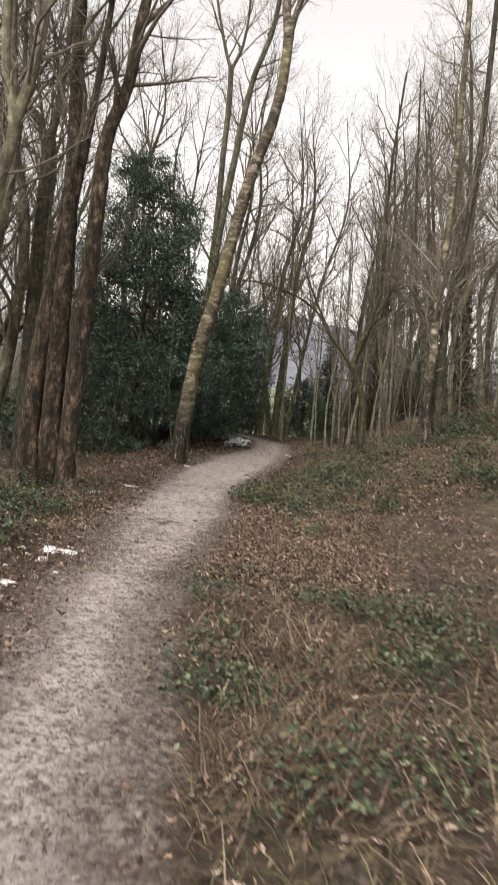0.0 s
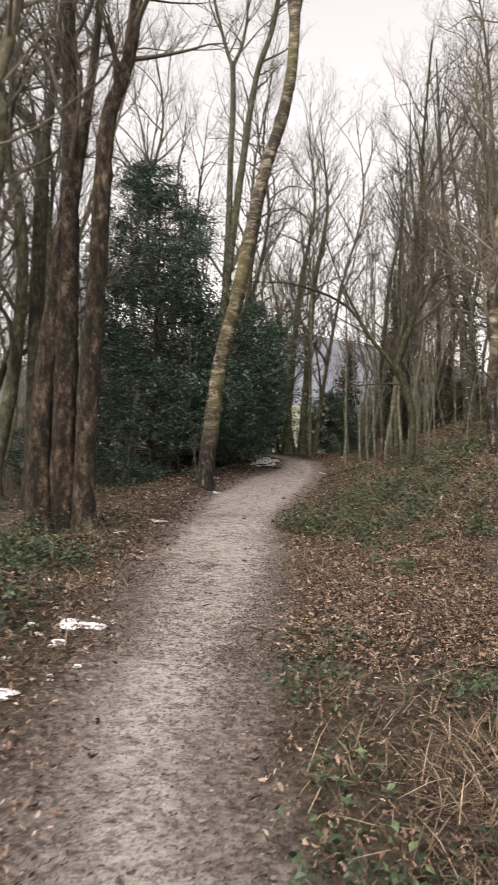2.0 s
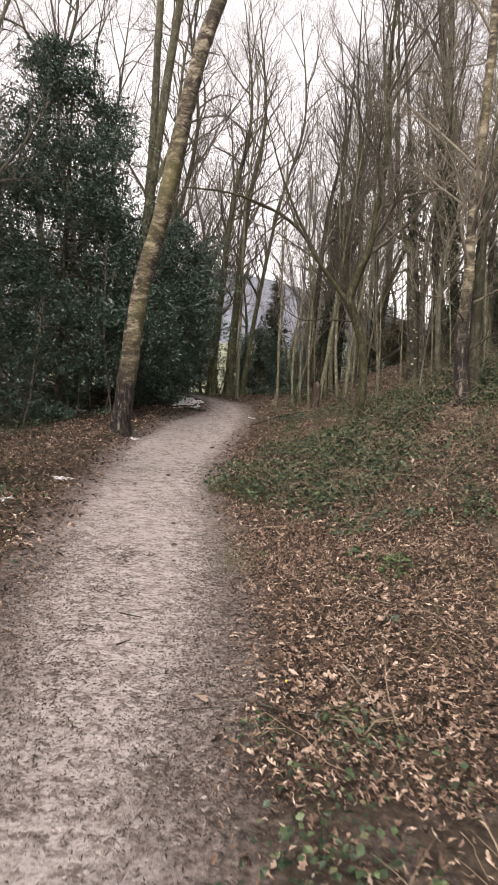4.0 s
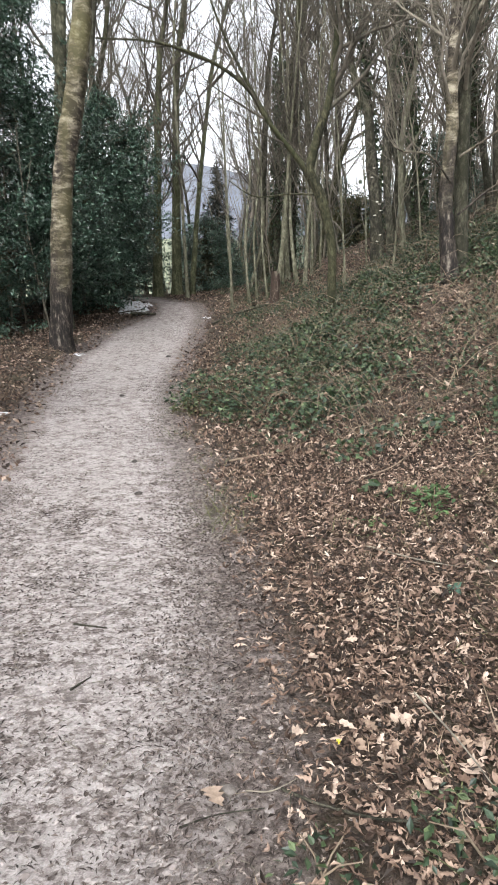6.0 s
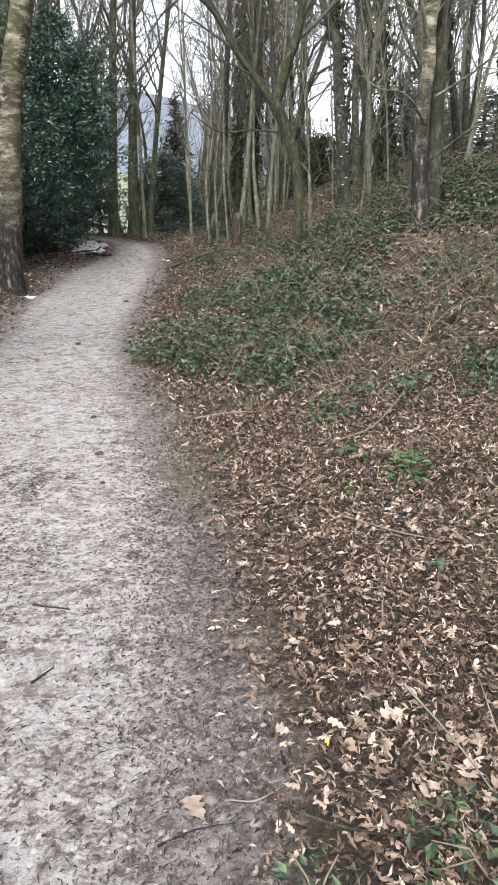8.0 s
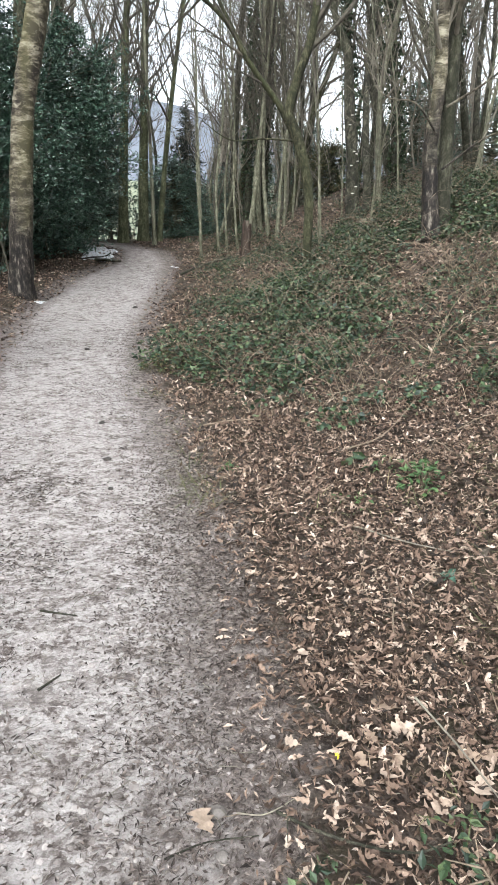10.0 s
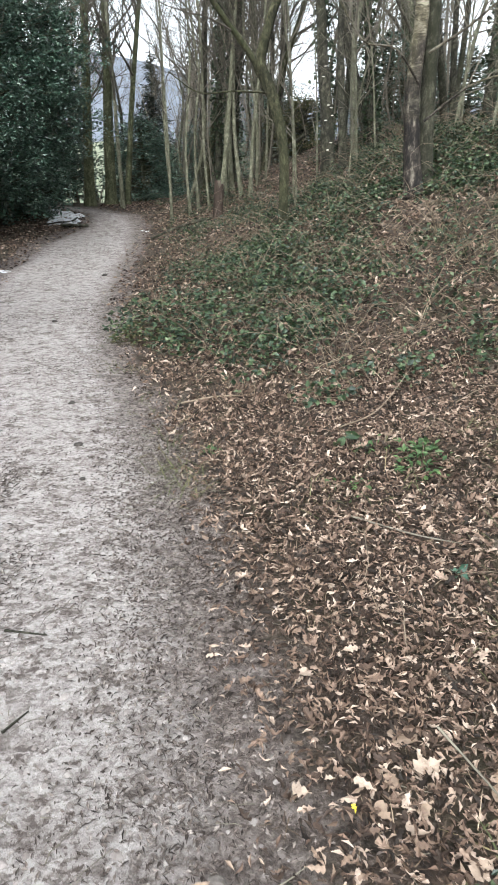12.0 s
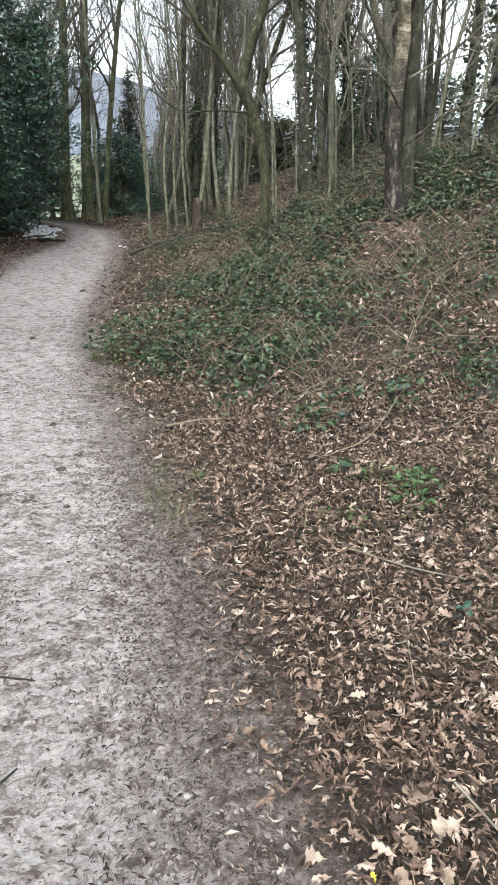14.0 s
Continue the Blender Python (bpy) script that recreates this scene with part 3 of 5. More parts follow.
fungus_foot = on_ground(3.67, 16.7)
fungus_tree = tree("fungus_tree", [
    dict(points=[fungus_foot, (3.58, 16.7, 3.2), (3.47, 16.7, 4.1), (3.38, 16.7, 5.25), (3.1, 16.7, 5.85), (2.95, 16.7, 6.8), (2.75, 16.7, 9.5), (2.55, 16.8, 13.0)], r0=0.155, r1=0.02, rings=50, sides=12, count=14, f0=0.5, length=2.4, thick=0.05),
], M_DARK, M_TWIG, "dark trunk bent at mid height with pale bracket fungi", 32)


def bracket(r):
    """A half-round shelf of fungus."""
    a = np.linspace(-0.1, math.pi + 0.1, 9)
    rim = np.stack([np.cos(a) * r, -np.sin(a) * r, np.full(9, 0.0)], -1)
    low = np.stack([np.cos(a) * r * 0.7, -np.sin(a) * r * 0.7, np.full(9, -r * 0.45)], -1)
    top = np.stack([np.cos(a) * r * 0.25, np.full(9, 0.02), np.full(9, r * 0.3)], -1)
    v = np.concatenate([top, rim, low])
    f = [[k * 9 + q, k * 9 + q + 1, (k + 1) * 9 + q + 1, (k + 1) * 9 + q] for k in range(2) for q in range(8)]
    return v, np.array(f)


for dx, z in ((-0.02, 2.35), (0.06, 2.5), (-0.05, 2.95), (0.1, 3.05), (0.02, 3.25), (-0.04, 3.8), (0.08, 3.2), (0.03, 4.0)):
    lx = np.interp(z, [2.0, 3.2, 4.1], [3.64, 3.58, 3.47]) + dx
    fun = part("bracket_fungus", bracket(0.035), M_FUNGUS, fungus_tree, "pale bracket fungus")
    fun.location = (lx - fungus_foot[0], -0.17 + abs(dx) * 0.4, z - fungus_foot[2])

tree("birch_tree", [
    dict(points=[(3.04, 9.2, 0), (2.96, 9.2, 1.9), (2.92, 9.2, 2.5), (2.97, 9.2, 3.25), (2.95, 9.2, 4.1), (3.05, 9.25, 7.0), (3.0, 9.3, 12.0)], r0=0.11, r1=0.05, rings=50, sides=12, lumps=0.06, count=12, f0=0.45, length=2.2, thick=0.03),
    dict(points=[(3.22, 9.35, 0), (3.19, 9.35, 2.0), (3.17, 9.35, 3.4), (3.2, 9.35, 4.4), (3.5, 9.4, 7.0), (3.6, 9.5, 12.0)], r0=0.10, r1=0.05, rings=40, sides=12, material=M_DARK, count=10, f0=0.45, length=2.2, thick=0.03),
    dict(points=[(3.05, 9.1, 2.2), (3.5, 8.9, 2.55), (4.1, 8.8, 2.75), (4.9, 8.7, 3.3)], r0=0.015, r1=0.006, rooted=False, part="limb", rings=20, count=9, f0=0.2, length=1.1, thick=0.009, flare=0),
    dict(points=[(3.05, 9.1, 2.9), (3.5, 8.8, 3.2), (4.0, 8.7, 3.7), (4.4, 8.6, 4.5)], r0=0.015, r1=0.006, rooted=False, part="limb", rings=20, count=9, f0=0.2, length=1.1, thick=0.009, flare=0),
    dict(points=[(2.95, 9.1, 2.6), (2.6, 8.9, 2.9), (2.2, 8.8, 2.95), (1.9, 8.7, 3.3)], r0=0.014, r1=0.005, rooted=False, part="limb", rings=16, count=6, f0=0.2, length=0.8, thick=0.007, flare=0),
], M_BIRCH, M_TWIG_BROWN, "old birch with a cracked foot, a darker stem against it", 33)

# thin hazel saplings among the larger trees of the bank
sapling_rng = np.random.default_rng(140)
for k, (x, y, h) in enumerate(((2.2, 12.6, 4.2), (2.9, 12.0, 3.6), (3.9, 11.2, 4.4), (4.4, 10.2, 3.8), (3.5, 13.6, 5.0), (4.9, 12.4, 4.6), (2.5, 14.6, 5.2), (5.6, 11.2, 4.2), (3.1, 15.2, 5.0), (4.2, 14.8, 5.5))):
    z0, dx = float(ground_z(x, y)), sapling_rng.normal(0, 0.35)
    tree("hazel_sapling", [dict(points=[(x, y, z0), (x + dx * 0.2, y, z0 + h * 0.35), (x + dx * 0.7, y - 0.1, z0 + h * 0.7), (x + dx * 1.4, y - 0.2, z0 + h)], r0=0.02, r1=0.005, rings=16, sides=6, count=13, f0=0.15, length=1.5, thick=0.008, levels=2, crook=0.2, flare=0.1)], M_POLE, M_TWIG_BROWN, "thin pale hazel sapling with spreading twigs", 141 + k, "sapling", "hazel saplings")

# coppiced poles on the bank
pole_rng = np.random.default_rng(40)
for k, (x0, x1, y, r) in enumerate(((0.55, 0.62, 18.9, 0.06), (0.78, 0.90, 19.2, 0.055), (1.05, 0.86, 18.6, 0.05), (1.30, 1.94, 18.9, 0.10), (1.56, 1.81, 19.6, 0.06), (1.90, 1.60, 19.0, 0.085), (2.08, 2.55, 18.6, 0.085), (2.34, 2.08, 19.3, 0.06), (1.74, 1.81, 20.0, 0.10), (0.1, -0.1, 20.4, 0.05), (2.65, 2.8, 19.8, 0.05), (0.06, 0.02, 18.3, 0.055))):
    z0 = float(ground_z(x0, y))
    bend = pole_rng.normal(0, 0.07)
    tree("coppice_pole", [dict(points=[(x0, y, z0), (x0 + (x1 - x0) * 0.3 + bend, y, z0 + 1.6), (x0 + (x1 - x0) * 0.75 - bend, y, z0 + 3.6), (x1, y, z0 + 5.6), (x1 + (x1 - x0) * 0.6, y, z0 + 9)], r0=r * 0.72, r1=0.008, rings=26, sides=8, count=12, f0=0.35, length=1.4, thick=0.02, flare=0.25)], M_POLE, M_TWIG, "straight slim coppice pole with smooth pale grey-green bark", 41 + k, group="coppice poles")

# taller trees where the path goes out of sight
for k, (x0, x1, y, r, mat) in enumerate(((-2.3, -1.85, 21.6, 0.15, M_LICHEN), (-1.72, -1.35, 21.9, 0.17, M_LICHEN), (-1.25, -0.3, 22.0, 0.09, M_LICHEN), (-3.75, -3.5, 20.0, 0.15, M_DARK), (-1.3, -1.35, 20.8, 0.06, M_POLE), (1.1, 1.5, 24.0, 0.14, M_DARK), (2.0, 2.4, 25.0, 0.14, M_GREY), (2.9, 2.6, 23.0, 0.13, M_GREY))):
    z0 = float(ground_z(x0, y))
    tree("woodland_tree", [dict(points=[(x0, y, z0), (x0 + (x1 - x0) * 0.4, y, z0 + 3), (x1, y, z0 + 6.5), (x1 + (x1 - x0) * 0.5 + 0.25, y, z0 + 9.5), (x1 + (x1 - x0) * 0.6 - 0.2, y, z0 + 13)], r0=r, r1=0.012, rings=32, count=24, f0=0.22, length=3.2, thick=0.035)], mat, M_TWIG, "tall bare woodland tree where the path bends away", 60 + k, group="woodland trees")


# ---- leaves ----
def leaf_cloud(places, size, rng, flat=0.35, fold=0.25, long=0.5):
    """Small folded leaves, two quads each, at the places given."""
    n = len(places)
    s = size * rng.uniform(0.6, 1.3, n)
    yaw = rng.uniform(0, 2 * np.pi, n)
    tilt = rng.normal(0, flat, n)
    roll = rng.normal(0, flat, n)
    t = np.array([(0, -1, 0), (0, 1, -0.15), (long, 0.1, fold), (-long, 0.1, fold), (0.0, 0.05, 0.0)])
    corner = np.array([[0, 2, 1, 4], [0, 4, 1, 3]])
    x, y, z = (np.tile(t[:, q], (n, 1)) for q in range(3))
    y, z = y * np.cos(tilt)[:, None] - z * np.sin(tilt)[:, None], y * np.sin(tilt)[:, None] + z * np.cos(tilt)[:, None]
    x, z = x * np.cos(roll)[:, None] - z * np.sin(roll)[:, None], x * np.sin(roll)[:, None] + z * np.cos(roll)[:, None]
    x, y = x * np.cos(yaw)[:, None] - y * np.sin(yaw)[:, None], x * np.sin(yaw)[:, None] + y * np.cos(yaw)[:, None]
    v = np.stack([x, y, z], -1) * (s * 0.5)[:, None, None] + np.asarray(places)[:, None]
    f = corner[None] + (np.arange(n) * 5)[:, None, None]
    return v.reshape(-1, 3), f.reshape(-1, 4)


def holly(place, height, radius, count, seed, label, lean=(0, 0), domed=False, leaf=None):
    """A holly: short trunk, rising boughs, and sprays of spiny leaves in an uneven cone."""
    rng = np.random.default_rng(seed)
    x, y = place
    foot = np.array(on_ground(x, y))
    root = base("holly_tree", foot, label, "holly")
    line, rad, shape = stem_shape(rng, [(0, 0, -0.1), (0.05, 0, height * 0.3), (0.1, 0.05, height * 0.7), (0.1, 0, height * 0.86)], 0.13, 0.008, 20, 8)
    part("trunk", shape, M_GREY, root)
    boughs, tips = [], []
    for k in range(150):
        f = (k + rng.random()) / 150
        h = height * (0.02 + 0.95 * f)
        reach = radius * (1 - f) ** 0.5 * rng.uniform(0.75, 1.12) * (0.72 + 0.28 * min(1, f / 0.12)) + 0.12
        if domed:
            reach = radius * math.sin(math.pi * (0.14 + 0.84 * f)) * rng.uniform(0.6, 1.2) + 0.1
        a = rng.uniform(0, 2 * np.pi)
        w = np.array([math.cos(a), math.sin(a), rng.uniform(-0.12, 0.3)])
        li = wander(rng, (lean[0] * f, lean[1] * f, h), w, reach, 6, 0.10, 0.0)
        boughs.append((li, np.linspace(0.022, 0.005, 7), 4))
        tips.append((li, reach))
    part("branchwork", sweep(boughs), M_GREY, root)
    weight = np.array([r**1.4 + 0.35 for _, r in tips])
    sprays = count // 13
    pick = rng.choice(len(tips), sprays, p=weight / weight.sum())
    s = rng.uniform(0.3, 1.05, sprays) ** 0.6
    lines = np.array([li for li, _ in tips])[pick]
    i = np.minimum((s * 6).astype(int), 5)
    t = (s * 6 - i)[:, None]
    at = lines[np.arange(sprays), i] * (1 - t) + lines[np.arange(sprays), i + 1] * t
    spread = (0.06 + 0.13 * np.array([r for _, r in tips])[pick] * s)[:, None]
    at = at + rng.normal(size=(sprays, 3)) * spread * (1, 1, 0.8)
    at = np.repeat(at, 13, axis=0) + rng.normal(size=(sprays * 13, 3)) * (0.085, 0.085, 0.06)
    count = len(at)
    floor = ground_z(at[:, 0] + x, at[:, 1] + y) - foot[2] + 0.05
    at[:, 2] = np.maximum(at[:, 2], floor + rng.uniform(0, 0.2, count))
    part("foliage", leaf_cloud(at, 0.10, rng, 0.6, 0.3, 0.46), leaf or M_HOLLY, root, "small yellow-green leaves" if leaf else "glossy dark green holly leaves", smooth=False)
    return root


holly((-5.9, 16.6), 10.0, 3.5, 95000, 70, "tall dense dark green holly filling one side of the path")
holly((-4.3, 18.9), 5.6, 1.85, 36000, 71, "smaller holly leaning over the bend of the path", (1.2, 0.2), True)
holly((-0.9, 25.0), 2.6, 1.7, 12000, 72, "low green holly bush beyond the bend")
holly((-3.9, 25.0), 3.2, 1.6, 11000, 74, "low dark holly beyond the fence")
holly((1.6, 29.0), 2.4, 1.7, 7000, 76, "low evergreen shrub behind the coppice")
holly((4.6, 30.0), 3.2, 2.0, 8000, 77, "evergreen shrub on the bank behind bare trees")
holly((4.75, 25.5), 1.7, 1.2, 5000, 80, "yellow-green shrub in a gap of the wood", (0, 0), True, M_GRASS)
holly((10.6, 25.5), 2.6, 1.5, 6000, 81, "dark evergreen shrub at the brow of the bank", (0, 0), True)
holly((8.2, 27.0), 3.4, 1.9, 8000, 78, "evergreen shrub high on the bank")
holly((-3.65, 23.2), 4.6, 1.25, 9000, 79, "slim holly by the fence where the path bends", (0.2, 0), True)
holly((-9.6, 19.5), 4.2, 2.1, 8000, 60, "rounded holly deep in the wood", (0, 0), True)
holly((-12.5, 15.0), 3.6, 2.0, 7000, 61, "low holly among bare trunks", (0, 0), True)
holly((-8.0, 13.6), 2.0, 1.2, 5000, 62, "low holly bush behind the oaks", (0, 0), True)
holly((-6.8, 21.0), 7.5, 2.6, 20000, 73, "holly standing deeper in the wood")


def conifer(place, height, radius, seed):
    """A dark fir with drooping tiers."""
    rng = np.random.default_rng(seed)
    foot = np.array(on_ground(*place))
    root = base("conifer_tree", foot, "dark conifer with drooping tiers of needles", "conifer")
    part("trunk", tube([(0, 0, -0.2), (0, 0, height * 0.5), (0, 0, height)], [0.22, 0.14, 0.02], 8), M_DARK, root)
    places, boughs = [], []
    for k in range(150):
        f = (k + rng.random()) / 150
        reach = radius * (1.02 - f) * rng.uniform(0.7, 1.1)
        a = rng.uniform(0, 2 * np.pi)
        li = wander(rng, (0, 0, height * (0.06 + 0.93 * f)), (math.cos(a), math.sin(a), -0.15), reach, 5, 0.06, -0.05)
        boughs.append((li, np.linspace(0.035, 0.008, 6), 3))
        n = int(36 * reach)
        s = rng.uniform(0.1, 1, n) * 5
        i = np.minimum(s.astype(int), 4)
        p = li[i] + (li[i + 1] - li[i]) * (s - i)[:, None]
        places.append(p + rng.normal(size=p.shape) * (0.16, 0.16, 0.09))
    part("branchwork", sweep(boughs), M_DARK, root)
    part("needles", leaf_cloud(np.concatenate(places), 0.38, rng, 0.4, -0.1, 0.25), M_CONIFER, root, "dark green needle sprays", smooth=False)


conifer((-0.7, 44.0), 8.6, 2.4, 75)
conifer((11.5, 34.0), 9.0, 2.6, 76)
conifer((1.9, 48.0), 10.0, 2.4, 77)


# ---- the wood around ----
def wood_pattern(seed, height, r, mat, twig):
    rng = np.random.default_rng(seed)
    root = base("woodland_tree", (0, 0, -60 - seed), "bare winter woodland tree with a twiggy crown", "tree", "woodland trees")
    pts = [(0, 0, -0.3)]
    for q in range(1, 6):
        pts.append((pts[-1][0] + rng.normal(0, 0.35), pts[-1][1] + rng.normal(0, 0.35), height * q / 5))
    line, rad, shape = stem_shape(rng, pts, r, 0.012, 26, 9)
    part("trunk", shape, mat, root)
    made = branches(rng, line, rad, 20, 0.16, height * 0.30, r * 0.34, 3, 0.22, 0.75, 5, True)
    part("crown", sweep([s for lev in made for s in lev]), twig, root, "bare winter twigs")
    return root


PATTERNS = [wood_pattern(80, 11, 0.115, M_GREY, M_TWIG), wood_pattern(81, 10, 0.07, M_POLE, M_TWIG_BROWN), wood_pattern(82, 12.5, 0.13, M_DARK, M_TWIG), wood_pattern(83, 9, 0.05, M_GREY, M_TWIG_BROWN), wood_pattern(84, 12, 0.105, M_MOSSY, M_TWIG), wood_pattern(85, 8, 0.045, M_POLE, M_TWIG_BROWN)]
for k, (x, y, h) in enumerate(((4.9, 20.5, 10.5), (7.2, 21.5, 11.5), (3.4, 25.0, 12), (9.5, 24.0, 12), (6.0, 26.5, 13))):
    z0 = float(ground_z(x, y))
    tree("thorn_tree", [dict(points=[(x, y, z0), (x + 0.2, y, z0 + h * 0.3), (x - 0.1, y, z0 + h * 0.6), (x + 0.2, y, z0 + h)], r0=0.10, r1=0.008, rings=24, count=34, f0=0.2, length=h * 0.30, thick=0.035, crook=0.26)], M_DARK, M_TWIG_BROWN, "small tree with a dense brown twiggy crown", 110 + k, group="thorn trees")
for k, (x, y, h) in enumerate(((3.5, 14.6, 9.5), (5.3, 15.6, 10.0), (6.9, 17.6, 10.5))):
    z0 = float(ground_z(x, y))
    tree("thorn_tree", [dict(points=[(x, y, z0), (x - 0.15, y, z0 + h * 0.3), (x + 0.2, y, z0 + h * 0.6), (x, y, z0 + h)], r0=0.085, r1=0.008, rings=24, count=40, f0=0.5, length=h * 0.30, thick=0.028, crook=0.3, spread=1.25)], M_DARK, M_TWIG_BROWN, "small tree with a wide crown of brown twigs", 130 + k, group="thorn trees")
wood_rng = np.random.default_rng(90)
planted = []


def in_glade(x, y):
    """Two gaps in the wood on the bank, through which the sky shows."""
    a = math.atan2(x, y - 0.6)
    return y > 12 and (abs(a - 0.195) < 0.028 or 0.385 < a < 0.45)


def plant(x, y, k, size):
    if in_glade(x, y):
        return
    if any((x - a) ** 2 + (y - b) ** 2 < 0.5 for a, b in planted):
        return
    planted.append((x, y))
    px, py, pz = on_ground(x, y)
    turn = Matrix.Translation((px, py, pz)) @ Matrix.Rotation(wood_rng.uniform(0, 6.28), 4, "Z") @ Matrix.Rotation(wood_rng.normal(0, 0.05), 4, "X")
    first = PATTERNS[k]
    if k not in used_patterns:
        used_patterns.add(k)
        first.matrix_basis = turn
        return
    made = copy_thing(first, turn)
    made.scale = (size, size, size)


used_patterns = set()
for _ in range(24):
    plant(wood_rng.uniform(3.6, 16), wood_rng.uniform(17, 42), int(wood_rng.integers(0, 6)), wood_rng.uniform(0.8, 1.25))
for _ in range(16):
    plant(wood_rng.uniform(0.3, 5), wood_rng.uniform(22, 40), int(wood_rng.choice([1, 3, 4, 5])), wood_rng.uniform(0.8, 1.2))
for _ in range(14):
    plant(wood_rng.uniform(5.0, 13), wood_rng.uniform(10, 17), int(wood_rng.integers(0, 6)), wood_rng.uniform(0.7, 1.1))
for _ in range(10):
    plant(wood_rng.uniform(-12, -5.5), wood_rng.uniform(6, 14), int(wood_rng.choice([0, 1, 3, 4, 5])), wood_rng.uniform(1.0, 1.35))
for _ in range(30):
    plant(wood_rng.uniform(-24, -6.8), wood_rng.uniform(7, 38), int(wood_rng.integers(0, 6)), wood_rng.uniform(0.8, 1.25))
for _ in range(12):
    plant(wood_rng.uniform(-6, -2.5), wood_rng.uniform(23, 42), int(wood_rng.integers(0, 6)), wood_rng.uniform(0.8, 1.1))
# unseen trees behind the camera, added to close off light from there
for _ in range(8):
    plant(wood_rng.uniform(-12, 12), wood_rng.uniform(-20, -9), int(wood_rng.integers(0, 6)), wood_rng.uniform(0.8, 1.2))

for x, y, k, size in ((-5.2, 24, 0, 1.5), (-6.6, 26, 4, 1.5), (-8.0, 24, 2, 1.4), (-9.5, 27, 0, 1.6), (-7.2, 30, 4, 1.6), (-4.4, 29, 2, 1.3), (-11.5, 24, 4, 1.5), (-3.2, 33, 0, 1.4), (3.6, 29, 2, 1.4), (6.5, 31, 4, 1.5), (9.0, 28, 0, 1.6), (1.2, 34, 4, 1.2)):
    plant(x, y, k, size)


def far_wood():
    """The mass of trunks and twigs too far off to tell apart."""
    rng = np.random.default_rng(95)
    shapes = []
    for _ in range(150):
        a = rng.uniform(-0.75, 0.75)
        d = rng.uniform(45, 95)
        x, y = math.sin(a) * d, math.cos(a) * d
        if abs(a + 0.07) < 0.075 or in_glade(x, y):
            continue
        z = float(ground_z(x, y))
        h = rng.uniform(9, 16) * (0.75 if abs(a) < 0.25 else 1)
        li = wander(rng, (x, y, z - 0.3), (0, 0, 1), h, 6, 0.05, 0.1)
        shapes.append((li, np.linspace(rng.uniform(0.1, 0.25), 0.03, 7), 5))
        for lev in branches(rng, li, np.linspace(0.15, 0.03, 7), 9, 0.2, h * 0.26, 0.05, 2, 0.2, 0.8, 3, True):
            shapes += lev
    solid("far_woodland", sweep(shapes), M_TWIG_BROWN, "distant bare woodland of trunks and twigs", "woodland", kind="stuff")


def thicket():
    """Shoots, saplings and twigs that close the view between the trunks."""
    rng = np.random.default_rng(97)
    shapes = []
    for k in range(820):
        a = rng.uniform(-0.8, 0.8) if k % 2 else rng.uniform(-0.9, -0.18)
        d = rng.uniform(24, 60) if k % 2 else rng.uniform(15, 45)
        x, y = math.sin(a) * d, math.cos(a) * d
        if -3.8 < x < 0.2 and y < 27:
            continue
        if k % 8 == 1:
            a, d = rng.uniform(0.0, 0.42), rng.uniform(21, 36)
            x, y = math.sin(a) * d, math.cos(a) * d
        if in_glade(x, y):
            continue
        h = rng.uniform(2.5, 7.5) if abs(a + 0.055) > 0.05 else rng.uniform(0.8, 1.8)
        li = wander(rng, (x, y, float(ground_z(x, y)) - 0.1), (rng.normal(0, 0.1), 0, 1), h, 4, 0.09, 0.05)
        r = rng.uniform(0.02, 0.05)
        shapes.append((li, np.linspace(r, 0.008, 5), 3))
        for lev in branches(rng, li, np.linspace(r, 0.008, 5), 16, 0.08, h * 0.3, 0.010, 1, 0.25, 0.8, 3, True):
            shapes += lev
    solid("thicket", sweep(shapes), M_TWIG_BROWN, "brown-grey thicket of saplings behind the trees", "thicket", kind="stuff")


far_wood()
thicket()


# ---- undergrowth and litter ----
def scatter(rng, n, x0, x1, y0, y1, keep):
    """n places in a rectangle, thinned by keep(x, y), a chance from 0 to 1."""
    got = []
    total = 0
    while total < n:
        x, y = rng.uniform(x0, x1, n * 2), rng.uniform(y0, y1, n * 2)
        ok = rng.random(n * 2) < keep(x, y)
        got.append(np.stack([x[ok], y[ok]], -1))
        total += int(ok.sum())
    return np.concatenate(got)[:n]


def beyond_right(x, y):
    return x - path_edges(y)[1]


def beyond_left(x, y):
    return path_edges(y)[0] - x


LOBES = np.array([(0.0, 0.02), (0.16, 0.03), (0.32, 0.17), (0.44, 0.10), (0.60, 0.25), (0.72, 0.12), (0.86, 0.20), (1.0, 0.04)])
STATIONS = len(LOBES)


def lobed_leaf(rng, curl):
    """A fallen oak leaf, lobed and curled: rib, then both rims."""
    n = STATIONS
    t, w = LOBES[:, 0], LOBES[:, 1] * rng.uniform(0.75, 1.25, (2, n))
    rib = np.stack([0.05 * rng.normal() * np.sin(t * 3), t - 0.5, curl * (t - 0.5) ** 2 * 1.3], -1)
    lift = curl * rng.uniform(0.2, 1.5, (2, 1)) * w * 1.1 + rng.normal(0, 0.03, (2, n))
    right = np.stack([rib[:, 0] + w[0], t - 0.5 + 0.05 * w[0] / 0.2, rib[:, 2] + lift[0]], -1)
    left = np.stack([rib[:, 0] - w[1], t - 0.5 + 0.05 * w[1] / 0.2, rib[:, 2] + lift[1]], -1)
    f = [[k, n + k, n + 1 + k, k + 1] for k in range(n - 1)] + [[k, k + 1, 2 * n + 1 + k, 2 * n + k] for k in range(n - 1)]
    return np.concatenate([rib, right, left]), np.array(f)


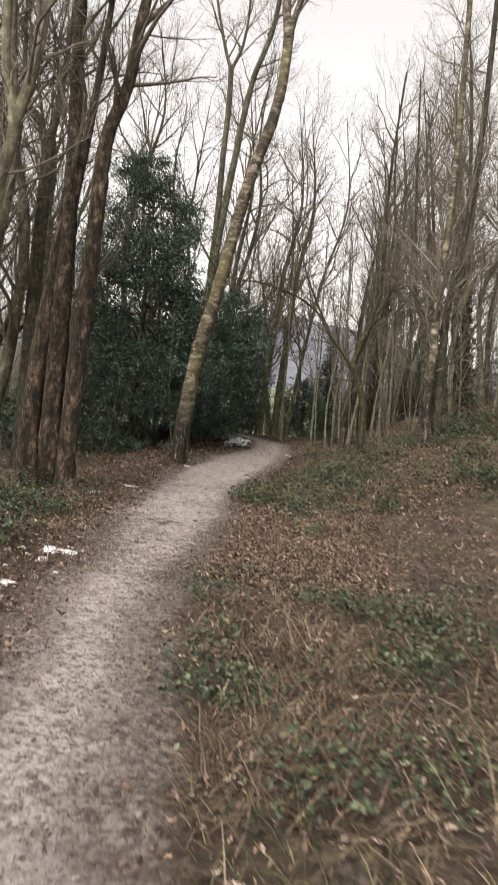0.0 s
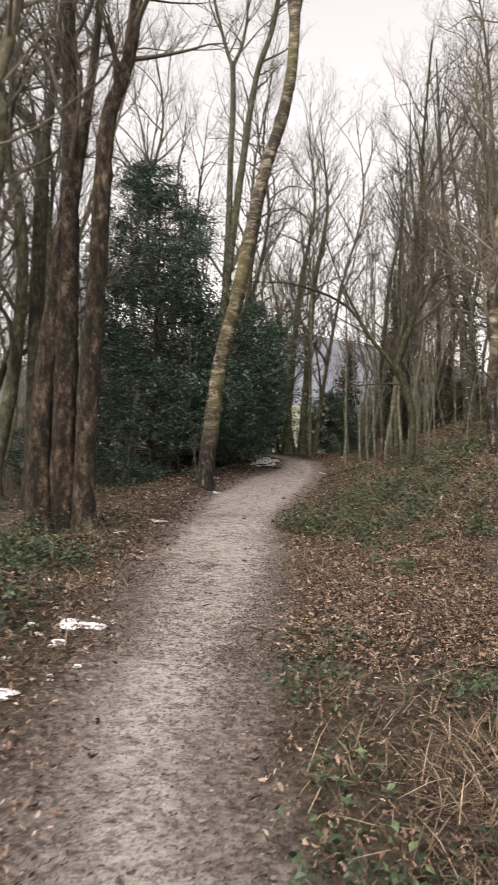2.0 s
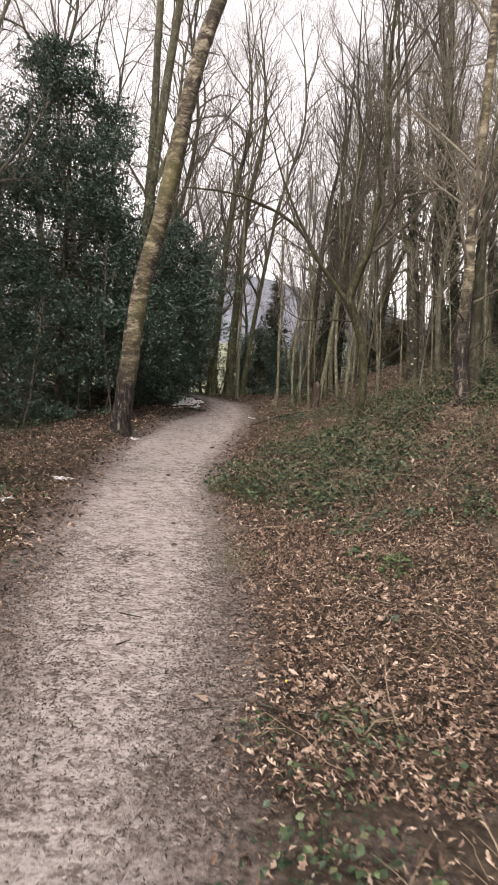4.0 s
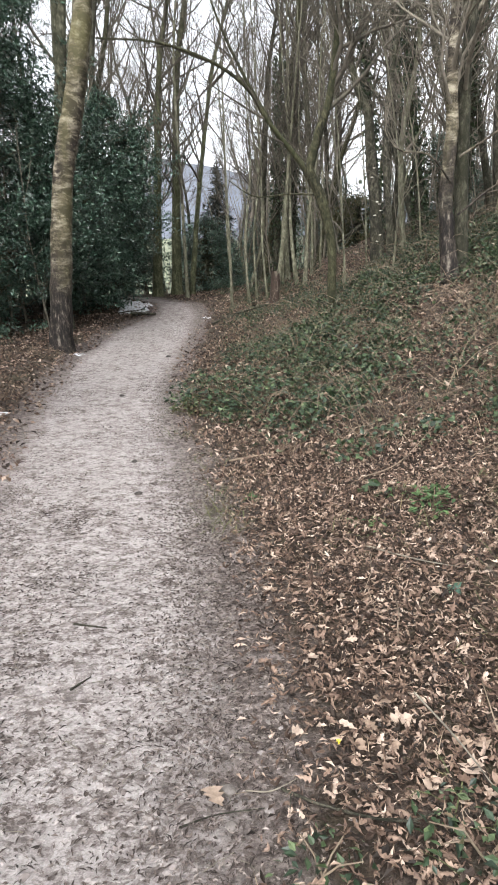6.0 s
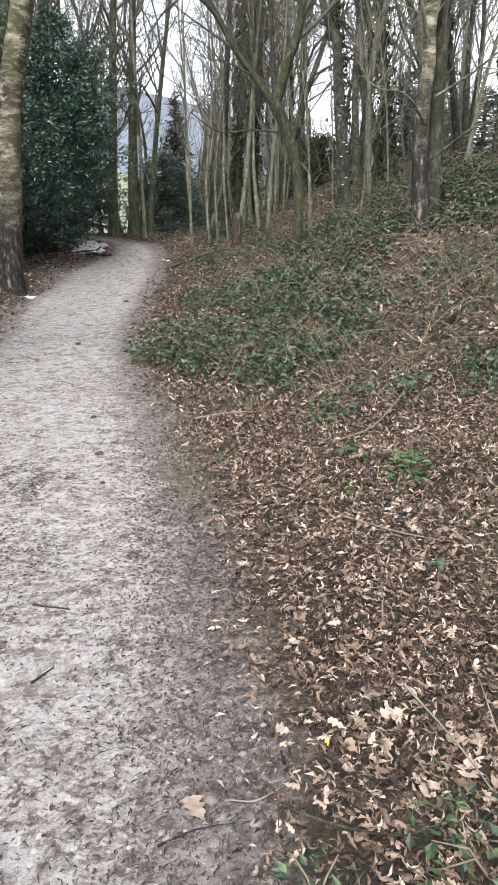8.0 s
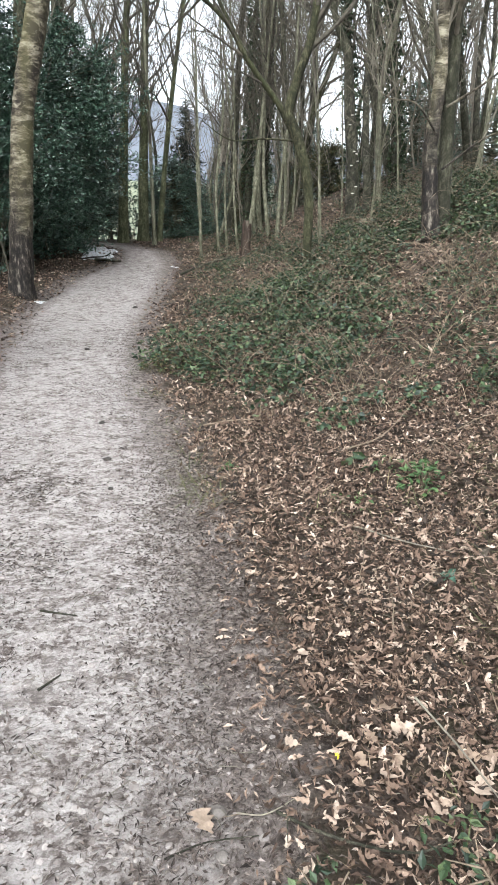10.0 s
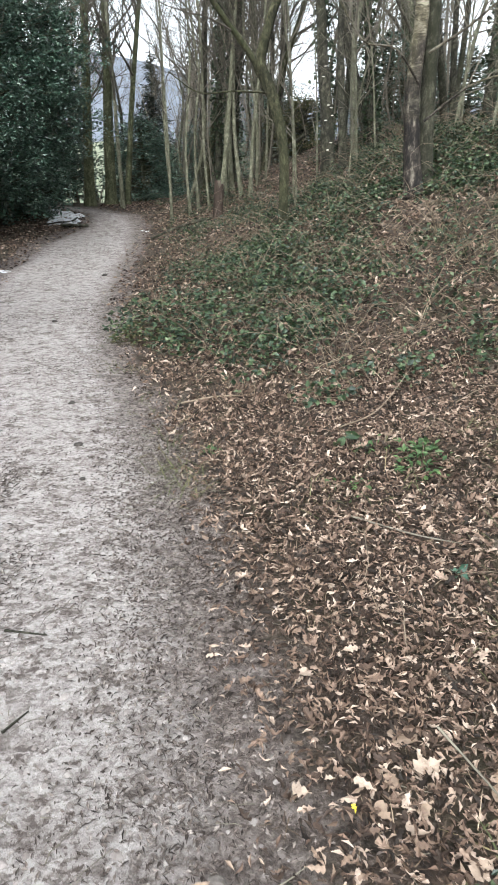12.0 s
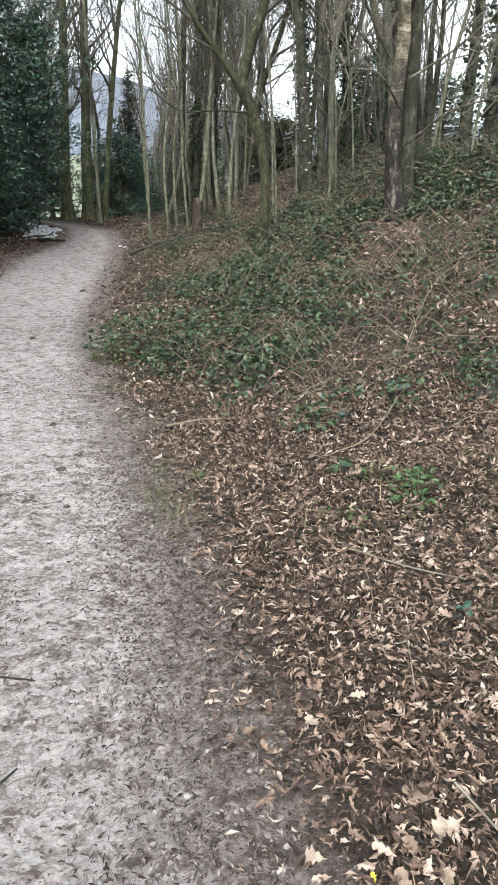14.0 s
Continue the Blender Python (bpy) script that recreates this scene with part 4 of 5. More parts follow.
def litter_of(places, low, high, rng, lie=0.35, up=0.012):
    """Fallen leaves at the places given, each turned and tilted its own way."""
    kinds = [lobed_leaf(rng, c) for c in (0.2, 0.5, 0.8, -0.5, 1.2, -0.9, 0.35, -0.3, 1.6, 0.6)]
    tv = np.array([k[0] for k in kinds])
    n = len(places)
    v = tv[rng.integers(0, len(kinds), n)] * (rng.uniform(low, high, n) ** 1.0)[:, None, None] * (np.stack([rng.uniform(0.45, 1.15, n), np.ones(n), rng.uniform(0.6, 1.6, n)], -1))[:, None]
    a, b, c = rng.uniform(0, 6.283, n), rng.normal(0, lie, n), rng.normal(0, lie, n)
    x, y, z = v[..., 0], v[..., 1], v[..., 2]
    y, z = y * np.cos(b)[:, None] - z * np.sin(b)[:, None], y * np.sin(b)[:, None] + z * np.cos(b)[:, None]
    x, z = x * np.cos(c)[:, None] - z * np.sin(c)[:, None], x * np.sin(c)[:, None] + z * np.cos(c)[:, None]
    x, y = x * np.cos(a)[:, None] - y * np.sin(a)[:, None], x * np.sin(a)[:, None] + y * np.cos(a)[:, None]
    gz = ground_z(places[:, 0], places[:, 1]) + up + np.abs(rng.normal(0, 0.012, n))
    v = np.stack([x + places[:, 0:1], y + places[:, 1:2], z + gz[:, None]], -1)
    f = kinds[0][1][None] + (np.arange(n) * 3 * STATIONS)[:, None, None]
    return v.reshape(-1, 3), f.reshape(-1, 4)


def keep_litter(x, y):
    e = beyond_right(x, y)
    thick = np.clip((e + 0.02) / 0.42, 0, 1) ** 1.5
    return thick * np.clip(0.45 + 0.8 * value_noise(x * 1.3, y * 1.3, 21), 0, 1) * np.where(e > 3.2, 0.25, 1)


rng_l = np.random.default_rng(101)
near_leaves = np.concatenate([
    scatter(rng_l, 12500, -0.2, 2.0, 1.2, 5.2, keep_litter),
    scatter(rng_l, 6000, -2.6, 0.0, -2.5, 4.5, lambda x, y: np.clip((beyond_left(x, y) + 0.15) / 0.5, 0, 1)),
    scatter(rng_l, 2500, 2.0, 5.0, 1.2, 5.2, keep_litter),
    scatter(rng_l, 7000, -0.6, 4.2, 4.8, 9.0, keep_litter),
    scatter(rng_l, 5000, 0.1, 5.0, -3.4, 1.3, keep_litter),
])
solid("leaf_litter", litter_of(near_leaves, 0.022, 0.058, rng_l, 0.5), M_LITTER, "thick litter of curled brown oak leaves", "fallen leaves", kind="stuff", smooth=False)
far_spots = scatter(rng_l, 24000, -2, 8, 8.5, 24, lambda x, y: np.clip(beyond_right(x, y) + 0.15, 0, 1) * np.where(beyond_right(x, y) > 5, 0.3, 1))
left_spots = scatter(rng_l, 13000, -7.5, -1.0, 4.0, 20, lambda x, y: np.clip((beyond_left(x, y) + 0.2) / 0.5, 0, 1) * np.where(beyond_left(x, y) > 2.2, 0.3, 1))
scraps = np.concatenate([scatter(rng_l, 24000, -0.3, 2.0, 1.2, 5.2, keep_litter), scatter(rng_l, 14000, -0.6, 4.4, 5.0, 9.5, keep_litter), scatter(rng_l, 6000, 0.1, 4.5, -3.2, 1.3, keep_litter), scatter(rng_l, 9000, -3.6, 0.2, -2.5, 7.0, lambda x, y: np.clip((beyond_left(x, y) + 0.15) / 0.4, 0, 1))])
scraps3 = np.column_stack([scraps, ground_z(scraps[:, 0], scraps[:, 1]) + rng_l.uniform(0.008, 0.03, len(scraps))])
solid("leaf_scraps", leaf_cloud(scraps3, 0.030, rng_l, 0.6, 0.4, 0.3), M_LITTER, "broken scraps of brown leaf between whole ones", "fallen leaves", kind="stuff", smooth=False)
few = np.concatenate([far_spots, left_spots])
few3 = np.column_stack([few, ground_z(few[:, 0], few[:, 1]) + 0.015])
solid("leaf_litter", leaf_cloud(few3, 0.07, rng_l, 0.5, 0.3, 0.45), M_LITTER, "brown fallen leaves over the wood's floor", "fallen leaves", kind="stuff", smooth=False)


def keep_crumb(x, y):
    left, right = path_edges(y)
    inner = np.minimum(x - left, right - x)
    rim = np.exp(-((inner - 0.0) / 0.30) ** 2)
    blotch = np.clip(value_noise(x * 3.2, y * 2.4, 31) * 1.9 - 0.75, 0, 1)
    return np.where(inner > -0.6, np.maximum(rim, blotch * 0.25), 0)


crumbs = np.concatenate([scatter(rng_l, 21000, -1.6, 0.7, 1.0, 5.0, keep_crumb), scatter(rng_l, 5000, -2.6, 0.4, 5.0, 11, keep_crumb), scatter(rng_l, 5000, -1.2, 1.4, -3.0, 1.0, keep_crumb)])
crumbs3 = np.column_stack([crumbs, ground_z(crumbs[:, 0], crumbs[:, 1]) + 0.004])
solid("path_crumbs", leaf_cloud(crumbs3, 0.017, rng_l, 0.6, 0.3, 0.42), M_CRUMB, "crumbled leaf and soil trodden into the path", "debris", kind="stuff", smooth=False)


def keep_splinter(x, y):
    left, right = path_edges(y)
    inner = np.minimum(x - left, right - x)
    rim = np.exp(-((right - x - 0.08) / 0.28) ** 2)
    blotch = np.clip(value_noise(x * 2.6, y * 1.9, 32) * 2.8 - 1.2, 0.02, 1) * np.clip(value_noise(x * 8, y * 7, 33) * 2 - 0.4, 0.1, 1)
    return np.where(inner > -0.4, np.maximum(rim * 0.55, blotch), 0)


splinters = np.concatenate([scatter(rng_l, 6000, -1.5, 0.7, 0.9, 4.6, keep_splinter), scatter(rng_l, 4000, -2.4, 0.4, 4.6, 10, keep_splinter), scatter(rng_l, 2000, -3.2, 0.0, 10, 18, keep_splinter), scatter(rng_l, 2200, -1.2, 1.4, -3.4, 0.9, keep_splinter)])
splinters3 = np.column_stack([splinters, ground_z(splinters[:, 0], splinters[:, 1]) + 0.005])
solid("path_splinters", leaf_cloud(splinters3, 0.027, rng_l, 0.22, 0.25, 0.17), M_SPLINTER, "dark splinters of twig and leaf stalk trodden into the clay", "debris", kind="stuff", smooth=False)


def low_stones(places, low, high, rng):
    """Half-sunk rounded stones, four quads each."""
    n = len(places)
    t = np.array([(px * (0.72 if px and py else 1), py * (0.72 if px and py else 1), 0.26 if px == py == 0 else -0.12) for py in (-1, 0, 1) for px in (-1, 0, 1)])
    size, a = rng.uniform(low, high, n), rng.uniform(0, 6.283, n)
    v = t[None] * (np.stack([rng.uniform(0.7, 1.3, n), np.ones(n), rng.uniform(0.6, 1.3, n)], -1) * size[:, None])[:, None] * rng.uniform(0.8, 1.2, (n, 9, 1))
    x, y = v[..., 0] * np.cos(a)[:, None] - v[..., 1] * np.sin(a)[:, None], v[..., 0] * np.sin(a)[:, None] + v[..., 1] * np.cos(a)[:, None]
    gz = ground_z(places[:, 0], places[:, 1])
    v = np.stack([x + places[:, 0:1], y + places[:, 1:2], v[..., 2] + gz[:, None] + 0.001], -1)
    f = np.array([[r * 3 + c, r * 3 + c + 1, r * 3 + c + 4, r * 3 + c + 3] for r in (0, 1) for c in (0, 1)])[None] + (np.arange(n) * 9)[:, None, None]
    return v.reshape(-1, 3), f.reshape(-1, 4)


def keep_stone(x, y):
    left, right = path_edges(y)
    return np.where((x > left - 0.1) & (x < right + 0.15), 0.3 + 0.7 * value_noise(x * 2.2, y * 2.2, 35), 0)


sunk = np.concatenate([scatter(rng_l, 1500, -1.5, 0.6, 0.9, 4.6, keep_stone), scatter(rng_l, 700, -2.4, 0.3, 4.6, 10, keep_stone), scatter(rng_l, 500, -1.2, 1.4, -3.4, 0.9, keep_stone)])
solid("path_stones", low_stones(sunk, 0.004, 0.014, rng_l), M_CLAYSTONE, "small pale stones half sunk in the clay", "stones", kind="stuff")


def twig_bits(places, low, high, rng, thick=0.0022):
    shapes = []
    for x, y in places:
        a = rng.uniform(0, 6.283)
        li = wander(rng, (x, y, 0), (math.cos(a), math.sin(a), 0), rng.uniform(low, high), 4, 0.18)
        li[:, 2] = ground_z(li[:, 0], li[:, 1]) + 0.008 + np.abs(rng.normal(0, 0.004, 5))
        shapes.append(tube(li, np.linspace(thick, thick * 0.5, 5), 3))
    return join(shapes)


bits = np.concatenate([scatter(rng_l, 300, -1.5, 0.9, 1.0, 5.5, lambda x, y: np.full(len(x), 0.5)), scatter(rng_l, 260, -2.4, 2.5, 5.5, 10, lambda x, y: np.full(len(x), 0.5))])
solid("twig_litter", twig_bits(bits, 0.03, 0.11, rng_l, 0.0018), M_TWIG_BROWN, "thin broken twigs lying on path and leaves", "twigs", kind="stuff")


def canes(places, low, high, rng, thick, rise=0.5):
    """Dry stems that arch up out of the ground and over."""
    shapes = []
    for x, y in places:
        a = rng.uniform(0, 6.283)
        n = 7
        size = rng.uniform(low, high)
        s = np.linspace(0, 1, n)
        h = size * rise * rng.uniform(0.4, 1.2)
        li = np.stack([x + math.cos(a) * s * size, y + math.sin(a) * s * size, 0 * s], -1) + rng.normal(0, 0.02, (n, 3)) * s[:, None]
        li[:, 2] = ground_z(x, y) + 0.02 + h * np.sin(np.pi * np.minimum(s * 0.75 + 0.03, 1)) + rng.normal(0, 0.015, n)
        li[:, 2] = np.maximum(li[:, 2], ground_z(li[:, 0], li[:, 1]) + 0.01)
        r = thick * rng.uniform(0.6, 1.3)
        shapes.append(tube(li, np.linspace(r, r * 0.4, n), 3))
    return join(shapes)


def keep_bank(x, y):
    e = beyond_right(x, y)
    patch = np.clip(value_noise(x * 1.05, y * 0.9, 41) * 3.2 - 1.15, 0.08, 1) * np.clip(value_noise(x * 3.3, y * 2.6, 42) * 2.2 - 0.45, 0.1, 1)
    grown = np.interp(y, [4.2, 5.4, 8.2, 18], [0.04, 0.4, 1, 1])
    return np.where(e > 0.7, patch * grown * np.clip((e - 0.5) / 1.0, 0, 1), 0)


def keep_verge(x, y):
    e = beyond_right(x, y)
    return np.where(e > 0.25, np.clip(value_noise(x * 1.9, y * 1.9, 43) * 3.0 - 1.55, 0, 1), 0)


def sprigs(spots, per, spread, height, size, rng):
    """Places of bramble leaves, clustered about low shoots."""
    c = np.repeat(spots, per, axis=0)
    p = c + rng.normal(0, spread, c.shape)
    h = np.abs(rng.normal(0, height, len(p))) + 0.04
    return leaf_cloud(np.column_stack([p, ground_z(p[:, 0], p[:, 1]) + h]), size, rng, 0.55, 0.15, 0.7)


bank = np.concatenate([scatter(rng_l, 2000, -1, 6.5, 4.6, 13, keep_bank), scatter(rng_l, 1200, -0.6, 8.5, 13, 21, keep_bank)])
solid("bank_brambles", sprigs(bank, 22, 0.08, 0.09, 0.046, rng_l), M_BRAMBLE, "low dark green brambles covering the bank", "brambles", kind="stuff", smooth=False)
verge = scatter(rng_l, 620, 0.2, 4.6, -3.2, 1.4, keep_verge)
solid("verge_brambles", sprigs(verge, 16, 0.12, 0.075, 0.034, rng_l), M_BRAMBLE, "scattered bramble sprigs among fallen leaves", "brambles", kind="stuff", smooth=False)
footveg = np.concatenate([scatter(rng_l, 520, -3.6, -1.25, 0.2, 5.6, lambda x, y: np.clip((beyond_left(x, y) - 0.35) / 0.6, 0, 1) * np.clip(value_noise(x * 1.2, y * 1.2, 47) * 2.2 - 0.5, 0, 1)), scatter(rng_l, 420, -9, -3.0, 3.0, 16, lambda x, y: np.clip(value_noise(x * 0.7, y * 0.7, 48) * 2.2 - 0.9, 0, 1) * (beyond_left(x, y) > 1.4))])
solid("oak_foot_brambles", sprigs(footveg, 14, 0.13, 0.16, 0.046, rng_l), M_BRAMBLE, "brambles and ivy about the feet of the oaks", "brambles", kind="stuff", smooth=False)

caught = np.concatenate([scatter(rng_l, 9000, -0.8, 6, 5.0, 12, lambda x, y: np.clip(beyond_right(x, y) * 1.5, 0, 1)), scatter(rng_l, 5000, -0.8, 7, 12, 20, lambda x, y: np.clip(beyond_right(x, y) * 1.5, 0, 1))])
caught3 = np.column_stack([caught, ground_z(caught[:, 0], caught[:, 1]) + np.abs(rng_l.normal(0.02, 0.07, len(caught)))])
solid("caught_leaves", leaf_cloud(caught3, 0.062, rng_l, 0.7, 0.35, 0.4), M_LITTER, "pale dead leaves caught among brambles on the bank", "fallen leaves", kind="stuff", smooth=False)

bank_canes = np.concatenate([scatter(rng_l, 160, 0.9, 4.2, 5.0, 8.0, lambda x, y: np.clip(beyond_right(x, y) - 0.5, 0, 1)), scatter(rng_l, 800, 0.2, 6, 5.2, 13, lambda x, y: np.clip(beyond_right(x, y) - 0.4, 0, 1)), scatter(rng_l, 320, -0.4, 8, 13, 20, lambda x, y: np.clip(beyond_right(x, y) - 0.3, 0, 1))])
solid("dead_canes", canes(bank_canes, 0.25, 1.1, rng_l, 0.0034, 0.45), M_CANE, "arching dry bramble canes, straw coloured", "canes", kind="stuff")
verge_canes = np.concatenate([scatter(rng_l, 130, 0.6, 4.5, -3.2, 5, lambda x, y: np.clip(beyond_right(x, y) - 0.2, 0, 1)), scatter(rng_l, 110, -4.5, -1.2, -1, 12, lambda x, y: np.clip(beyond_left(x, y) - 0.2, 0, 1))])
solid("dead_canes", canes(verge_canes, 0.2, 0.7, rng_l, 0.003, 0.3), M_CANE, "thin dry stems among the leaves", "canes", kind="stuff")


def blades(places, low, high, rng, lean=0.8, wide=0.006):
    """Bent grass blades or bracken straws, two quads each."""
    n = len(places)
    a, size, up = rng.uniform(0, 6.283, n), rng.uniform(low, high, n), rng.uniform(0.1, 1.0, n) ** lean
    way = np.stack([np.cos(a), np.sin(a)], -1)
    side = np.stack([-way[:, 1], way[:, 0]], -1) * wide / 2
    gz = ground_z(places[:, 0], places[:, 1])
    rows = []
    for s, k in ((0.0, 1.0), (0.55, 0.8), (1.0, 0.2)):
        xy = places + way * (size * s * np.sqrt(np.maximum(1 - (up * (1 - 0.4 * s)) ** 2, 0.05)))[:, None]
        z = gz + 0.004 + size * up * (s - 0.35 * s * s)
        rows += [np.column_stack([xy + side * k, z]), np.column_stack([xy - side * k, z])]
    v = np.stack(rows, 1)
    f = np.array([[0, 1, 3, 2], [2, 3, 5, 4]])[None] + (np.arange(n) * 6)[:, None, None]
    return v.reshape(-1, 3), f.reshape(-1, 4)


straw = np.concatenate([
    scatter(rng_l, 14000, 0.6, 4.2, -3.4, 0.9, lambda x, y: np.where(beyond_right(x, y) > 0.3, np.clip(value_noise(x * 1.4, y * 1.4, 51) * 2.6 - 0.8, 0.15, 1), 0)),
    scatter(rng_l, 16000, -0.4, 5.5, 4.8, 13, lambda x, y: np.where(beyond_right(x, y) > 0.4, np.clip(value_noise(x * 1.1, y * 0.9, 52) * 2.2 - 0.5, 0.08, 1), 0)),
    scatter(rng_l, 9000, -0.4, 7.5, 13, 20, lambda x, y: np.where(beyond_right(x, y) > 0.5, np.clip(value_noise(x * 0.9, y * 0.9, 52) * 2.2 - 0.4, 0.1, 1), 0)),
    scatter(rng_l, 10000, -5.0, -0.9, -1.5, 12.5, lambda x, y: np.where(beyond_left(x, y) > 0.25, np.clip(value_noise(x * 1.2, y * 1.2, 53) * 2.4 - 0.5, 0, 1), 0)),
])
fine_straw = np.concatenate([scatter(rng_l, 3000, -0.3, 2.2, 1.2, 5.2, keep_litter), scatter(rng_l, 2500, -3, -0.3, -2.0, 5.0, lambda x, y: np.clip((beyond_left(x, y) + 0.1) / 0.5, 0, 1))])
solid("straw_litter", blades(fine_straw, 0.02, 0.09, rng_l, 2.5, 0.003), M_STRAW, "short bits of straw in the leaf litter", "straw", kind="stuff", smooth=False)
solid("bracken_straw", blades(straw, 0.06, 0.28, rng_l, 1.6, 0.006), M_STRAW, "flattened tan bracken and dead grass", "dead bracken", kind="stuff", smooth=False)
grass = np.concatenate([
    scatter(rng_l, 260, -0.9, 0.4, 3.4, 7.6, lambda x, y: np.exp(-((beyond_right(x, y) - 0.1) / 0.14) ** 2) * np.clip(value_noise(x * 2, y * 2, 55) * 2.5 - 1.0, 0, 1)),
    scatter(rng_l, 2600, 0.6, 4.4, -3.2, 4, lambda x, y: np.where(beyond_right(x, y) > 0.3, np.clip(value_noise(x * 1.7, y * 1.7, 56) * 3 - 1.6, 0, 1), 0)),
    scatter(rng_l, 1800, -3.6, -1.2, -1, 8, lambda x, y: np.where(beyond_left(x, y) > 0.5, np.clip(value_noise(x * 1.4, y * 1.4, 57) * 3 - 1.4, 0, 1), 0)),
])
solid("rough_grass", blades(grass, 0.05, 0.16, rng_l, 0.8, 0.005), M_GRASS, "thin tufts of yellow-green grass", "grass", kind="stuff", smooth=False)


# ---- single plants, stones, logs and leaves ----
def leafy_plant(name, place, radius, height, count, size, material, label, seed, stems=6):
    rng = np.random.default_rng(seed)
    foot = np.array(on_ground(*place))
    root = base(name, foot, label, "plant")
    r = radius * np.sqrt(rng.random(count))
    a = rng.uniform(0, 6.283, count)
    h = height * rng.uniform(0.15, 1, count) * (1.05 - 0.6 * r / radius)
    p = np.column_stack([np.cos(a) * r, np.sin(a) * r, h])
    p[:, 2] += ground_z(p[:, 0] + foot[0], p[:, 1] + foot[1]) - foot[2]
    part("foliage", leaf_cloud(p, size, rng, 0.5, 0.15, 0.5), material, root, smooth=False)
    for k in range(stems):
        w = rng.uniform(0, 6.283)
        tip = np.array([math.cos(w) * radius * 0.7, math.sin(w) * radius * 0.7, height * 0.8])
        part("stem", tube([(0, 0, 0), tip * (0.4, 0.4, 0.8), tip], [0.004, 0.003, 0.002], 4), M_CANE, root)
    return root


leafy_plant("bramble_bush", (-0.05, 7.75), 0.66, 0.5, 1100, 0.062, M_BRAMBLE, "dark green bramble bush spilling onto the path's edge", 201, 9)
leafy_plant("bramble_bush", (0.35, 7.0), 0.55, 0.36, 620, 0.06, M_BRAMBLE, "low bramble bush beside fallen leaves", 202, 7)
leafy_plant("bramble_bush", (-0.35, 7.55), 0.28, 0.2, 220, 0.05, M_GRASS, "yellow-green moss and grass tuft by the brambles", 203, 3)
leafy_plant("bramble_bush", (0.95, 8.8), 0.5, 0.48, 520, 0.065, M_BRAMBLE, "upright bramble shoot with broad green leaves", 204, 6)
leafy_plant("fern", (1.2, 3.72), 0.14, 0.15, 150, 0.042, M_FERN, "fresh bright green plant among dead leaves", 205, 6)
leafy_plant("fern", (1.08, 3.95), 0.10, 0.08, 40, 0.035, M_FERN, "small bright green seedling cluster", 206, 3)
leafy_plant("seedling", (0.21, 4.41), 0.07, 0.07, 40, 0.028, M_FERN, "small fresh green seedling in leaf litter", 207, 3)
leafy_plant("seedling", (0.80, 3.65), 0.12, 0.05, 40, 0.034, M_FERN, "sprawling green seedling in leaf litter", 208, 3)
leafy_plant("seedling", (0.91, 4.02), 0.07, 0.12, 8, 0.085, M_BRAMBLE, "dark broad-leaved seedling standing upright", 209, 2)
leafy_plant("seedling", (1.02, 2.90), 0.05, 0.05, 12, 0.05, M_HOLLY, "tiny dark holly seedling", 210, 2)
leafy_plant("bramble_bush", (0.70, 1.62), 0.2, 0.14, 150, 0.034, M_BRAMBLE, "bramble sprig with dull green leaves", 211, 5)
leafy_plant("bramble_bush", (0.30, 1.60), 0.14, 0.05, 60, 0.032, M_BRAMBLE, "flat bramble sprig lying in the leaves", 212, 3)
leafy_plant("bramble_bush", (0.81, -0.25), 0.2, 0.16, 70, 0.045, M_BRAMBLE, "dark green bramble sprig by the path", 213, 4)
leafy_plant("bramble_bush", (1.48, -0.56), 0.24, 0.15, 80, 0.045, M_BRAMBLE, "dark green bramble sprig among dead bracken", 214, 4)
leafy_plant("bramble_bush", (2.05, -0.4), 0.24, 0.18, 90, 0.045, M_BRAMBLE, "dark green bramble sprig among fallen leaves", 215, 4)
leafy_plant("bramble_bush", (-1.75, 1.75), 0.34, 0.34, 260, 0.05, M_BRAMBLE, "bushy green bramble by the snow", 216, 6)
leafy_plant("bramble_bush", (-2.25, 3.2), 0.45, 0.36, 300, 0.055, M_BRAMBLE, "bushy green bramble at the feet of the oaks", 217, 6)


def pebble(seed, r, squash=0.6):
    rng = np.random.default_rng(seed)
    bm = bmesh.new()
    bmesh.ops.create_icosphere(bm, subdivisions=2, radius=r)
    for v in bm.verts:
        v.co *= 1 + 0.28 * noise.noise(v.co / r * 0.9 + Vector((seed * 3.7, 0, 0)))
        v.co.z *= squash
    v = np.array([tuple(q.co) for q in bm.verts])
    f = np.array([[q.index for q in p.verts] for p in bm.faces])
    bm.free()
    return v, f


for k, (x, y, r, mat, lab) in enumerate(((0.08, 1.78, 0.022, M_STONE, "small rounded grey stone at the path's edge"), (0.07, 1.91, 0.03, M_STONE, "flat grey stone sunk in the path"), (-0.59, 4.72, 0.035, M_DARKSTONE, "dark lump of wood or stone on the path"), (-0.50, 4.19, 0.022, M_DARKSTONE, "small dark lump on the path"), (-1.09, 12.05, 0.06, M_DARKSTONE, "dark stone on the pale path"), (-0.75, 5.6, 0.03, M_DARKSTONE, "dark crumb of earth on the path"), (-1.35, 8.6, 0.04, M_DARKSTONE, "dark crumb of earth on the path"))):
    solid("stone", pebble(k + 1, r * 0.8, 0.6 if mat is M_DARKSTONE else 0.4), mat, lab, "stone", "stones on the path", place=on_ground(x, y, 0.004), smooth=False)

